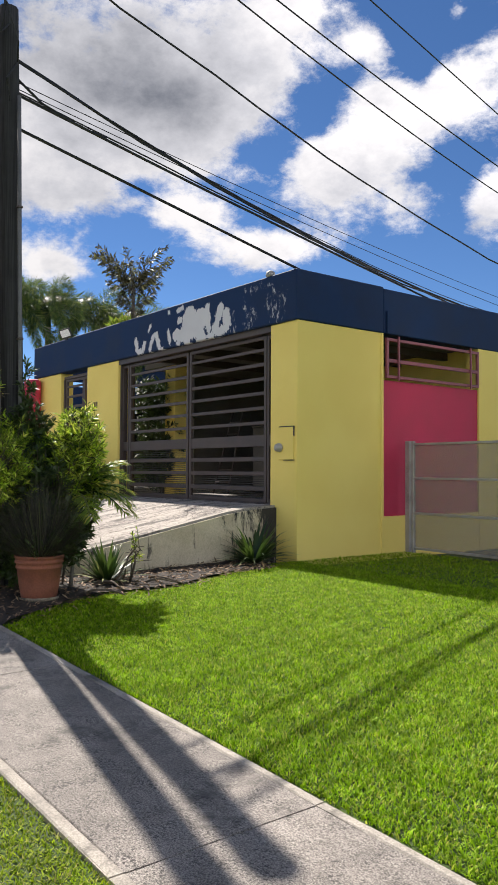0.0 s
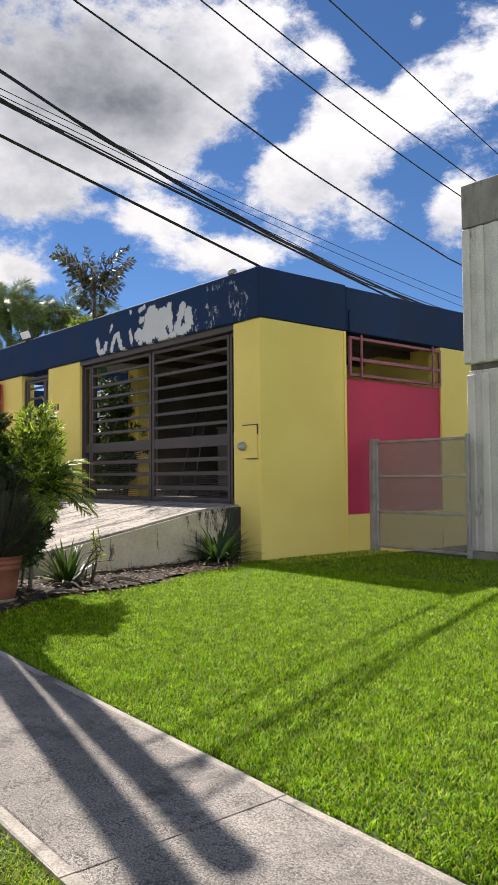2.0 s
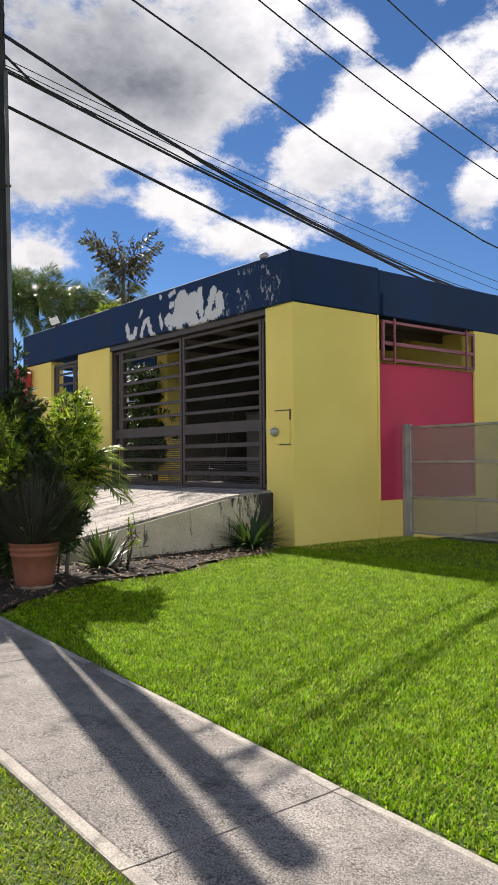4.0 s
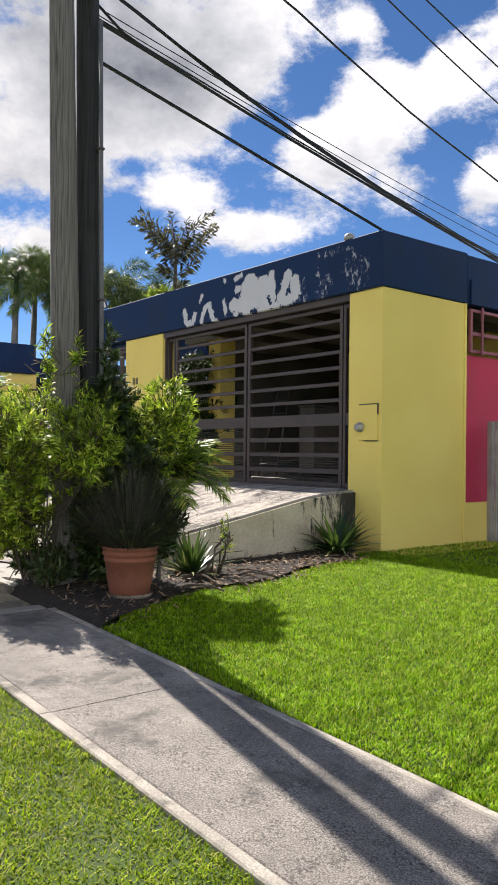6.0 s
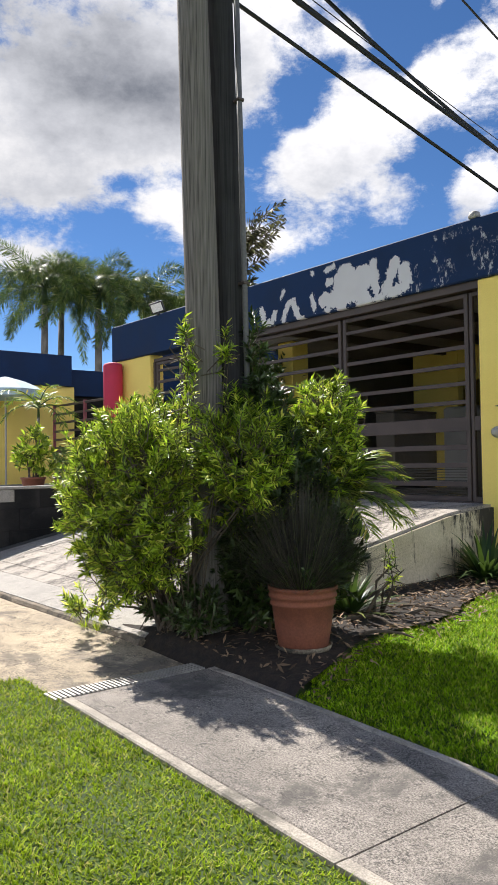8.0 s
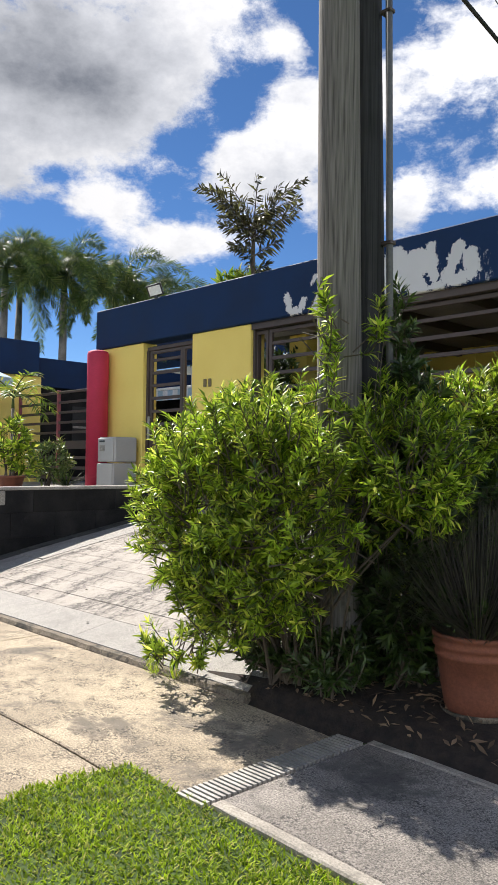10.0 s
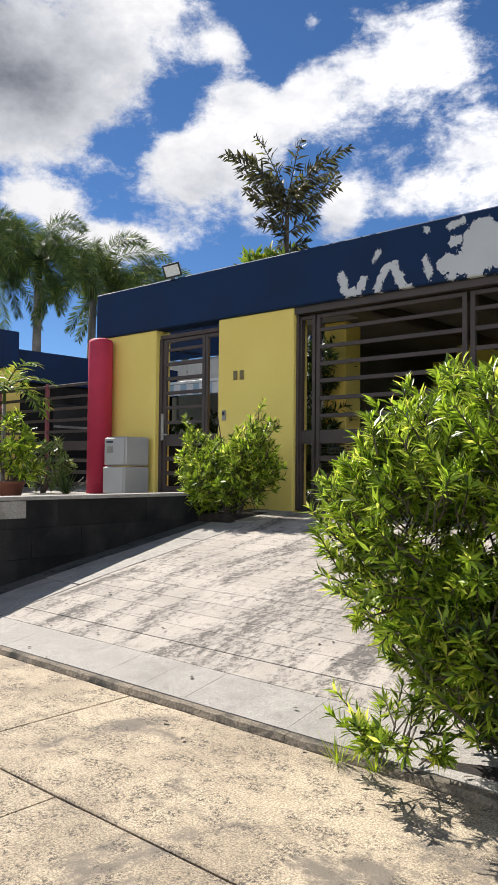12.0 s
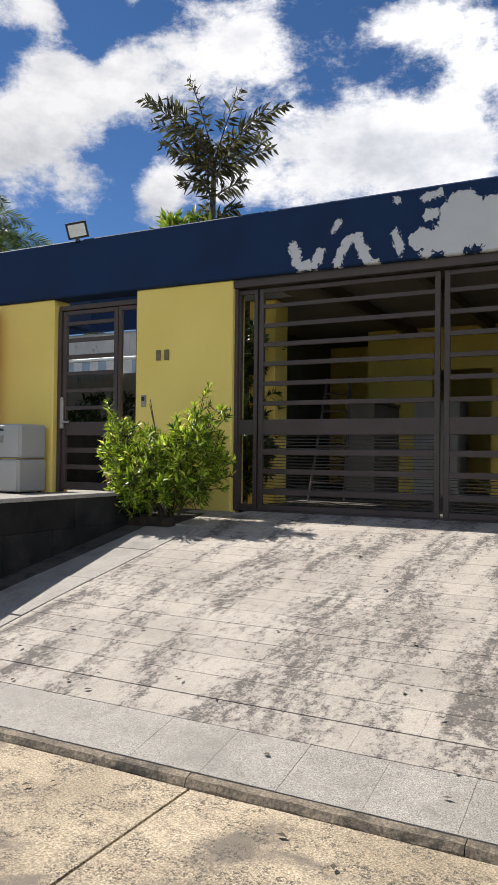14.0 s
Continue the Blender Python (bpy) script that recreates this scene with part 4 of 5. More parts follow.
# ---- foliage ----
def blades(name, base, way, up, length, width, mat, parent=None, curl=0.0, label=""):
    """Many leaves as one mesh: base points, directions, up vectors (n x 3 arrays), lengths and widths; each leaf is two folded halves."""
    base, way, up = (np.asarray(a, float) for a in (base, way, up))
    n = len(base)
    length, width = np.broadcast_to(np.asarray(length, float), n), np.broadcast_to(np.asarray(width, float), n)
    way = way / np.maximum(np.linalg.norm(way, axis=1, keepdims=True), 1e-6)
    sidev = np.cross(way, up)
    sidev /= np.maximum(np.linalg.norm(sidev, axis=1, keepdims=True), 1e-6)
    upn = np.cross(sidev, way)
    Lc, Wc = length[:, None], width[:, None]
    mid = base + way * Lc * 0.45
    droop = upn * (-curl) * Lc
    v = np.stack([base, mid + sidev * Wc * 0.5 + upn * Wc * 0.18, base + way * Lc + droop, mid - sidev * Wc * 0.5 + upn * Wc * 0.18, mid - upn * Wc * 0.05], axis=1).reshape(-1, 3)
    i = np.arange(n)[:, None] * 5
    tris = np.concatenate([i + [0, 4, 1], i + [1, 4, 2], i + [0, 3, 4], i + [4, 3, 2]], axis=1).reshape(-1)
    return raw_mesh(name, v, tris, mat, parent, label)


def raw_mesh(name, v, tris, mat, parent=None, label=""):
    me = bpy.data.meshes.new(name)
    nf = len(tris) // 3
    me.vertices.add(len(v))
    me.vertices.foreach_set("co", np.asarray(v, np.float32).ravel())
    me.loops.add(len(tris))
    me.loops.foreach_set("vertex_index", np.asarray(tris, np.int32))
    me.polygons.add(nf)
    me.polygons.foreach_set("loop_start", np.arange(0, nf * 3, 3, dtype=np.int32))
    me.polygons.foreach_set("loop_total", np.full(nf, 3, np.int32))
    me.update(calc_edges=True)
    me.materials.append(mat)
    ob = new(name, me)
    if parent:
        ob.parent = parent
    if label:
        tagged(ob, label)
    return ob


def unit(rs, n):
    v = rs.normal(size=(n, 3))
    return v / np.linalg.norm(v, axis=1, keepdims=True)


def bush(name, label, at, lobes, mat, seed, twigs=60, whorl=14, leaf=(0.10, 0.022), stems=9, up_bias=0.55, woody=BARK, category="bush", thick=1.0, gaps=-1.0):
    """A shrub: stems fan out from the foot to twig tips spread through lobes (centre, half-sizes); leaves in whorls on every tip and along the twig."""
    rs = np.random.RandomState(seed)
    ob = thing(name, label, category, at)
    tips, starts = [], []
    foot = [Vector((rs.normal() * 0.05, rs.normal() * 0.05, 0.0)) for _ in range(stems)]
    bm = bmesh.new()
    share = np.array([l[1][0] * l[1][1] * l[1][2] for l in lobes])
    share = share / share.sum()
    nodes = []
    for c, h in lobes:
        nodes.append((Vector(c), Vector(h)))
    for li, (c, h) in enumerate(nodes):
        k = max(2, int(round(stems * share[li])))
        for j in range(k):
            q = c + Vector((rs.uniform(-0.4, 0.4) * h.x, rs.uniform(-0.4, 0.4) * h.y, rs.uniform(-0.6, 0.2) * h.z))
            f = foot[rs.randint(len(foot))]
            mid = f.lerp(q, 0.5) + Vector((rs.normal() * 0.04, rs.normal() * 0.04, 0.06))
            tube(bm, [f, mid, q], [0.018 * thick, 0.012 * thick, 0.006 * thick], 5, False)
        m = max(4, int(twigs * share[li]))
        d = unit(rs, m)
        r = rs.uniform(0.35, 1.0, m) ** 0.5
        p = np.array(c) + d * r[:, None] * np.array(h) * rs.uniform(0.85, 1.12, (m, 1))
        for pp, dd in zip(p, d):
            if noise.noise(Vector(pp) * 4.5) < gaps:
                continue
            out = Vector(dd) * 0.8 + Vector((0, 0, up_bias)) + Vector(rs.normal(size=3) * 0.25)
            out.normalize()
            s = Vector(pp) - out * rs.uniform(0.14, 0.26)
            tips.append(pp)
            starts.append(s)
            tube(bm, [s, pp], [0.005, 0.003], 3, False)
    tagged(part("branchwork", bm, woody, ob), kind="stuff")
    B, W, U, Ln = [], [], [], []
    for s, p in zip(starts, tips):
        s, p = np.array(s), np.array(p)
        ax = (p - s) / np.linalg.norm(p - s)
        k = int(whorl * rs.uniform(0.7, 1.3))
        tpos = rs.uniform(0.25, 1.0, k) ** 0.7
        a = unit(rs, k)
        rad = a - (a @ ax)[:, None] * ax
        rad /= np.linalg.norm(rad, axis=1, keepdims=True)
        lean = (0.35 + 0.9 * tpos)[:, None]
        w = rad + ax * lean
        w[:, 2] -= 0.25 * (1 - tpos)
        B.append(s + (p - s) * tpos[:, None])
        W.append(w)
        U.append(np.tile(ax, (k, 1)) + rs.normal(size=(k, 3)) * 0.15)
        Ln.append(leaf[0] * rs.uniform(0.65, 1.2, k))
    Ln = np.concatenate(Ln)
    blades("foliage", np.concatenate(B), np.concatenate(W), np.concatenate(U), Ln, Ln * leaf[1] / leaf[0], mat, ob, 0.12)
    return ob


def frond(rs, B, W, U, Ln, Wd, base, way, length, leaflets, leaf_len, droop, plume=False, curve_pts=None, width=0.018):
    """Adds one palm frond: an arching rachis with leaflets on both sides, or all round it for a plume."""
    way = Vector(way).normalized()
    pts = []
    p = Vector(base)
    d = way.copy()
    n = 10
    for i in range(n + 1):
        pts.append(p.copy())
        p = p + d * (length / n)
        d = (d + Vector((0, 0, -droop / n))).normalized()
    for i in range(leaflets):
        t = 0.12 + 0.88 * (i + rs.uniform()) / leaflets
        f = t * n
        k = min(int(f), n - 1)
        q = pts[k].lerp(pts[k + 1], f - k)
        ax = (pts[k + 1] - pts[k]).normalized()
        sd = ax.cross(Vector((0, 0, 1)))
        if sd.length < 1e-3:
            sd = Vector((1, 0, 0))
        sd.normalize()
        un = sd.cross(ax)
        ang = rs.uniform(0, 2 * math.pi) if plume else (rs.choice((0, math.pi)) + rs.normal() * 0.18)
        out = sd * math.cos(ang) + un * (math.sin(ang) + (0.0 if plume else 0.25))
        w = out * 0.9 + ax * (0.55 + 0.5 * t)
        w.z -= 0.15
        B.append(q)
        W.append(w)
        U.append(un if abs(math.sin(ang)) < 0.7 else sd)
        Ln.append(leaf_len * (0.5 + 0.5 * math.sin(math.pi * min(t * 0.9 + 0.1, 1.0))) * rs.uniform(0.8, 1.15))
        Wd.append(width)
    return pts


def palm(name, label, at, height, crown, count, mat, seed, plume=True, trunk=0.11, leaflets=70, leaf_len=0.42, droop=1.5, lean=(0, 0), width=0.03, up=0.75, fan=None):
    rs = np.random.RandomState(seed)
    ob = thing(name, label, "palm", at, group="")
    bm = bmesh.new()
    top = Vector((lean[0], lean[1], height))
    tube(bm, [(0, 0, 0), top * 0.3, top * 0.7, top], [trunk * 1.35, trunk, trunk * 0.9, trunk * 0.75], 10)
    part("trunk", bm, PALMBARK, ob, "", True)
    bm = bmesh.new()
    tube(bm, [top, top + Vector((0, 0, crown * 0.25))], [trunk * 0.85, trunk * 0.5], 8)
    part("crownshaft", bm, AGAVELEAF, ob, "smooth green crownshaft", True)
    B, W, U, Ln, Wd = [], [], [], [], []
    bm = bmesh.new()
    for i in range(count):
        a = 2.4 * i + rs.normal() * 0.15
        if fan:
            a = rs.uniform(*fan)
        e = up * (1 - i / count * 1.25) + rs.normal() * 0.08
        w = (math.cos(a), math.sin(a), 0.25 + e * 1.6)
        pts = frond(rs, B, W, U, Ln, Wd, top + Vector((0, 0, crown * 0.2)), w, crown * rs.uniform(0.85, 1.1), leaflets, leaf_len, droop * rs.uniform(0.8, 1.2), plume, width=width)
        tube(bm, pts, [0.018 * (1 - 0.8 * k / 10) for k in range(11)], 4, False)
    tagged(part("stalkwork", bm, AGAVELEAF, ob), kind="stuff")
    if plume:
        tagged(blades("crown", B, W, U, Ln, Wd, mat, ob, 0.15), kind="stuff")
    else:
        for i in range(count):
            k = slice(i * leaflets, (i + 1) * leaflets)
            blades("frond", B[k], W[k], U[k], Ln[k], Wd[k], mat, ob, 0.15)
    return ob


def rosette(name, label, at, count, length, width, mat, seed, spread_=1.0, category="plant", parent=None, curl=0.35, foot=0.05):
    """Strap leaves that arch out of one foot: each blade of four lengths."""
    rs = np.random.RandomState(seed)
    ob = parent or thing(name, label, category, at)
    vs, ts = [], []
    off = np.zeros(3)
    for i in range(count):
        a = rs.uniform(0, 2 * math.pi)
        e = rs.uniform(0.25, 1.35) / spread_
        d = np.array([math.cos(a) * math.cos(e), math.sin(a) * math.cos(e), math.sin(e)])
        ln = length * rs.uniform(0.65, 1.1)
        p = np.array([math.cos(a), math.sin(a), 0]) * rs.uniform(0, foot)
        sd = np.cross(d, [0, 0, 1.0])
        sd /= max(np.linalg.norm(sd), 1e-6)
        k0 = len(vs)
        segs = 5
        for j in range(segs + 1):
            t = j / segs
            wj = width * (0.7 + 0.6 * t if t < 0.4 else 0.94 * (1 - (t - 0.4) / 0.6) + 0.0)
            vs += [p - sd * wj / 2, p + sd * wj / 2]
            p = p + d * ln / segs
            d = d + np.array([0, 0, -curl * ln * 1.6 / segs * (0.4 + t)])
            d /= np.linalg.norm(d)
        for j in range(segs):
            b = k0 + 2 * j
            ts += [b, b + 1, b + 3, b, b + 3, b + 2]
    tagged(raw_mesh("leafage", np.array(vs), ts, mat, ob), kind="stuff")
    return ob


# ---- the two poles and the cables ----
def pole(name, label, at, height, r0, r1, mat, sides=18, seed=1, lean=(0.0, 0.0)):
    rs = np.random.RandomState(seed)
    ob = thing(name, label, "utility pole", at)
    bm = bmesh.new()
    n = 26
    rings = []
    wob = [rs.uniform(-0.025, 0.025) for _ in range(sides)]
    for i in range(n + 1):
        t = i / n
        r = r0 + (r1 - r0) * t
        ring = []
        for k in range(sides):
            a = 2 * math.pi * k / sides
            rr = r * (1 + wob[k] + rs.uniform(-0.008, 0.008))
            h = -0.15 + (height + 0.15) * t
            ring.append(bm.verts.new((rr * math.cos(a) + lean[0] * h, rr * math.sin(a) + lean[1] * h, h)))
        rings.append(ring)
    for a, c in zip(rings, rings[1:]):
        for k in range(sides):
            bm.faces.new((a[k], a[(k + 1) % sides], c[(k + 1) % sides], c[k]))
    bm.faces.new(rings[-1])
    part("shaft", bm, mat, ob, "", True)
    return ob


def wood_grain(name, dark, light, rough=0.9):
    """Weathered wood with long vertical cracks."""
    m = material(name, dark, light, 5, rough, 0.5, 50)
    N, L = m.node_tree.nodes, m.node_tree.links
    b = N["Principled BSDF"]
    co = N.new("ShaderNodeTexCoord")
    mp = N.new("ShaderNodeMapping")
    mp.inputs["Scale"].default_value = (80, 80, 1.6)
    L.new(co.outputs["Object"], mp.inputs["Vector"])
    n = N.new("ShaderNodeTexNoise")
    n.inputs["Scale"].default_value, n.inputs["Detail"].default_value = 1.0, 6
    L.new(mp.outputs[0], n.inputs["Vector"])
    r = N.new("ShaderNodeValToRGB")
    e = r.color_ramp.elements
    e[0].position, e[0].color = 0.30, tuple(c * 0.6 for c in dark) + (1,)
    e[1].position, e[1].color = 0.66, (*light, 1)
    k = e.new(0.46)
    k.color = tuple((a * 2 + c) / 3 for a, c in zip(dark, light)) + (1,)
    L.new(n.outputs["Fac"], r.inputs[0])
    L.new(r.outputs[0], b.inputs["Base Color"])
    bp = N.new("ShaderNodeBump")
    bp.inputs["Strength"].default_value, bp.inputs["Distance"].default_value = 0.5, 0.008
    L.new(n.outputs["Fac"], bp.inputs["Height"])
    L.new(bp.outputs[0], b.inputs["Normal"])
    return m


POLEWOOD = wood_grain("weathered_grey_pole", (0.105, 0.094, 0.085), (0.20, 0.182, 0.165))
POLETAR = wood_grain("dark_tarred_pole", (0.016, 0.016, 0.017), (0.038, 0.037, 0.038))
P1, P2 = (-8.06, 2.81, gz(-8, 2.8)), (-8.05, 3.05, gz(-8, 3.0))
grey_pole = pole("utility_pole", "weathered grey wooden utility pole beside the pavement", P1, 11.5, 0.142, 0.078, POLEWOOD, seed=3, lean=(0.018, -0.036))
dark_pole = pole("utility_pole", "dark tarred wooden utility pole standing against another", P2, 6.2, 0.135, 0.105, POLETAR, 12, seed=5, lean=(0.004, -0.026))
conduit_pipe = thing("riser_pipe", "grey metal riser pipe strapped to the dark pole", "pipe", (-7.88, 3.07, gz(-8, 3)))
part("pipe", tube(bmesh.new(), [(0, 0, -0.1), (0.02, -0.11, 5.2)], 0.022, 10), PIPE, conduit_pipe, "", True)
for z in (1.2, 2.6, 4.0):
    part("strap", boxm(-0.05 + 0.004 * z, 0.027 + 0.004 * z, -0.028 - 0.021 * z, 0.028 - 0.021 * z, z, z + 0.025, 0.005), STEEL, conduit_pipe)


def cable(label, a, c, sag, r, group="overhead cables", wav=0.0, seed=0):
    rs = np.random.RandomState(seed)
    a, c = Vector(a), Vector(c)
    n = 30
    pts = []
    for i in range(n + 1):
        t = i / n
        p = a.lerp(c, t)
        p.z -= sag * 4 * t * (1 - t)
        if wav and 0 < i < n:
            p += Vector((rs.normal() * wav, 0, rs.normal() * wav))
        pts.append(p)
    return tagged(part("cable", tube(bmesh.new(), pts, r, 6), RUBBER), label, "cable", group)


# start x, height at the pole; change in x and z for each metre along y, bend upward; radius, length, waver
CABLES = [(-8.08, 5.25, 0.005, -0.218, 0.0, 0.017, 4.45, 0.0), (-8.05, 5.60, -0.02, -0.186, 0.0018, 0.016, 26, 0.003), (-8.05, 5.63, -0.03, -0.176, 0.0022, 0.009, 26, 0.006),
          (-8.05, 5.99, -0.06, -0.282, 0.0125, 0.017, 17, 0.004), (-8.03, 5.97, -0.06, -0.288, 0.0128, 0.012, 17, 0.010), (-8.02, 5.95, -0.07, -0.262, 0.0118, 0.006, 17, 0.004),
          (-8.05, 5.73, -0.12, -0.089, 0.0028, 0.005, 24, 0.0), (-8.05, 5.66, -0.12, -0.098, 0.0028, 0.005, 24, 0.0)]
CABLES += [(-8.2, 7.60, -0.05, -0.299, 0.0087, 0.013, 22, 0.009), (-8.2, 8.83, -0.13, -0.183, 0.0056, 0.012, 22, 0.0), (-8.4, 9.32, -0.07, -0.191, 0.0035, 0.012, 24, 0.0), (-7.3, 9.3, -0.20, -0.02, 0.0, 0.012, 34, 0.0)]
for i, (x, z, dx, dz, bend, r, ln, wav) in enumerate(CABLES):
    cable("black overhead cable running from the poles past the house", (x, 2.9, z), (x + dx * ln, 2.9 + ln, z + dz * ln + bend * ln * ln), bend * ln * ln / 4, r, wav=wav, seed=i)
arm = thing("crossarm", "wooden crossarm near the top of the grey pole", "crossarm", (-7.93, 2.57, 8.2))
part("beam", boxm(-0.55, 0.85, -0.05, 0.05, 0.0, 0.11, 0.01), POLETAR, arm)
part("beam", boxm(-0.45, 0.85, -0.05, 0.05, 1.0, 1.11, 0.01), POLETAR, arm)
drop = [(-8.3, 2.95, 6.9), (-8.18, 2.9, 6.2), (-8.1, 2.9, 5.86), (-8.05, 3.3, 5.56), (-8.07, 3.8, 5.43), (-8.07, 4.1, 5.40)]
tagged(part("cable", tube(bmesh.new(), drop, 0.014, 6), RUBBER), "black cable sagging from the poles to a splice", "cable", "overhead cables")
loop_ = [(-7.95, 2.9, 6.3), (-7.85, 2.75, 6.1), (-7.7, 2.75, 6.35), (-7.75, 2.9, 6.0), (-7.9, 2.95, 5.85), (-7.8, 2.8, 5.6), (-7.95, 2.9, 5.4)]
tagged(part("cable", tube(bmesh.new(), loop_, 0.010, 5), RUBBER), "loose black cable loop hanging on the pole", "cable", "overhead cables")

# ---- plants by the pavement ----
g = gz(-8, 2.8)
big_bush = bush("bush", "dense green bush with narrow glossy leaves around the poles", (-8.28, 2.62, g), [((-0.42, -0.24, 1.05), (0.60, 0.52, 0.62)), ((-0.2, 0.0, 1.5), (0.62, 0.45, 0.36)), ((-0.72, -0.16, 0.98), (0.38, 0.44, 0.52)), ((-0.2, -0.38, 0.62), (0.5, 0.3, 0.3)), ((0.3, -0.36, 1.1), (0.46, 0.24, 0.52)), ((0.12, -0.40, 1.05), (0.42, 0.24, 0.6)), ((0.05, -0.42, 1.38), (0.5, 0.24, 0.36)), ((0.3, -0.26, 0.75), (0.3, 0.22, 0.4)), ((-0.1, -0.35, 0.55), (0.45, 0.25, 0.36)), ((-0.62, -0.34, 0.18), (0.34, 0.3, 0.14)), ((0.6, 0.2, 1.25), (0.45, 0.4, 0.55)), ((0.85, 0.05, 1.3), (0.38, 0.32, 0.4)), ((-0.35, -0.1, 0.52), (0.48, 0.4, 0.32))], BUSHLEAF, 11, 2700, 26, (0.074, 0.015), 18, thick=0.7, gaps=-0.2)
rear_bush = bush("bush", "tall green bush behind the terracotta pot", (-7.75, 3.35, gz(-7.7, 3.3)), [((0.1, 0.1, 1.15), (0.45, 0.45, 0.6)), ((0.2, 0.2, 1.5), (0.3, 0.3, 0.38)), ((-0.2, -0.1, 0.8), (0.5, 0.45, 0.6)), ((0.15, 0.2, 1.58), (0.3, 0.32, 0.36))], BUSHLEAF, 12, 1100, 20, (0.085, 0.018), 10, thick=0.6, gaps=-0.25)
# Added dark-leaved masses: the deep shade round the poles is put into leaf colour.
shade_shrub = bush("shade_filling_shrub", "added dense shrub with leaves coloured dark for the shade by the dark pole", (-7.78, 3.0, g), [((0.0, 0.05, 0.55), (0.36, 0.36, 0.55)), ((-0.02, 0.05, 1.2), (0.34, 0.34, 0.6)), ((-0.02, 0.1, 1.7), (0.22, 0.24, 0.34)), ((-0.06, 0.1, 2.1), (0.08, 0.1, 0.3)), ((0.3, 0.1, 0.95), (0.32, 0.34, 0.6)), ((0.45, 0.3, 0.6), (0.3, 0.3, 0.4))], DARKLEAF, 17, 1250, 20, (0.085, 0.022), 8, thick=0.6)
undergrowth = bush("low_shrub", "low leafy undergrowth coloured dark for the shade at the foot of the poles", (-8.2, 2.78, g), [((-0.25, -0.12, 0.16), (0.32, 0.24, 0.15)), ((0.2, -0.18, 0.2), (0.34, 0.2, 0.2)), ((-0.1, 0.2, 0.32), (0.4, 0.2, 0.28))], DARKLEAF, 18, 420, 16, (0.07, 0.018), 8, thick=0.5)
sprig = bush("climbing_sprig", "upright leafy sprig climbing the grey pole", (-7.95, 2.5, g), [((0.02, 0.02, 2.1), (0.09, 0.06, 0.32)), ((0.24, 0.2, 2.1), (0.08, 0.06, 0.22)), ((0.05, 0.05, 1.72), (0.08, 0.06, 0.16))], BUSHLEAF, 13, 40, 13, (0.078, 0.017), 4, thick=0.3)

pot = thing("plant_pot", "round terracotta pot with a ribbed rim on bare soil", "pot", (-7.28, 3.02, gz(-7.3, 3.0) - 0.01))
part("pot_body", lathe(bmesh.new(), [(r * 0.86, h * 0.9) for r, h in ((0.17, 0.0), (0.20, 0.03), (0.225, 0.16), (0.25, 0.34), (0.262, 0.345), (0.265, 0.365), (0.257, 0.37), (0.262, 0.40), (0.275, 0.405), (0.277, 0.425), (0.266, 0.43), (0.272, 0.455), (0.282, 0.46), (0.282, 0.485), (0.262, 0.487), (0.255, 0.44))], 40), TERRACOTTA, pot, "", True)
part("saucer", lathe(bmesh.new(), [(0.16, 0.0), (0.19, 0.004), (0.20, 0.035), (0.194, 0.036), (0.185, 0.012)], 32), LICHEN, pot, "pale saucer under the pot", True)
part("potting_soil", lathe(bmesh.new(), [(0.17, 0.35), (0.215, 0.39), (0.1, 0.40)], 24), SOIL, pot)
fountain = rosette("fountain_grass", "dark fountain grass growing in the terracotta pot", (-7.28, 3.02, gz(-7.3, 3.0) + 0.38), 2800, 0.85, 0.0045, DRYBLADE, 5, 0.8, "ornamental grass", curl=0.3, foot=0.19)
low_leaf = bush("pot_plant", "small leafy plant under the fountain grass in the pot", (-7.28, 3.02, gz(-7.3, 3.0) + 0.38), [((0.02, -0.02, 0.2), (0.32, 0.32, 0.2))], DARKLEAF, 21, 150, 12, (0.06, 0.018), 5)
areca = palm("areca_palm", "young palm with bright yellow-green arching fronds", (-7.6, 3.5, gz(-7.4, 3.6)), 0.85, 0.66, 11, BRIGHTPALM, 23, False, 0.018, 60, 0.22, 1.35, (0.05, 0.05), 0.02, 0.9, (-0.2, 2.0))

strap_a = rosette("strap_leaf_plant", "clump of dark green strap leaves by the ramp wall", (-8.10, 6.35, gz(-8.1, 6.3) - 0.02), 120, 0.70, 0.055, AGAVELEAF, 31, 1.15, "plant", curl=1.0)
strap_b = rosette("strap_leaf_plant", "clump of broad green strap leaves on bare soil", (-7.85, 4.05, gz(-7.8, 4.0) - 0.02), 95, 0.52, 0.055, AGAVELEAF, 32, 1.0, "plant", curl=1.0)
weed = bush("flowering_weed", "thin upright weed beside the strap leaves", (-7.66, 4.15, gz(-7.7, 4.1)), [((0.12, 0.1, 0.42), (0.08, 0.08, 0.22))], BUSHLEAF, 33, 14, 8, (0.05, 0.014), 4)
door_bush = bush("bush", "light green bush growing by the entrance", (-13.46, 6.16, 0.94), [((-0.15, -0.1, 0.45), (0.6, 0.4, 0.38)), ((0.25, 0.0, 0.62), (0.48, 0.4, 0.42)), ((-0.45, -0.05, 0.75), (0.45, 0.3, 0.4)), ((0.3, 0.0, 0.75), (0.4, 0.3, 0.45)), ((-0.25, 0.0, 1.2), (0.06, 0.06, 0.45)), ((0.35, 0.05, 1.2), (0.12, 0.08, 0.3)), ((-0.8, 0.0, 1.05), (0.15, 0.1, 0.3)), ((0.6, 0.0, 1.15), (0.18, 0.08, 0.14))], BUSHLEAF, 14, 760, 16, (0.092, 0.022), 14, thick=0.7, gaps=-0.28)
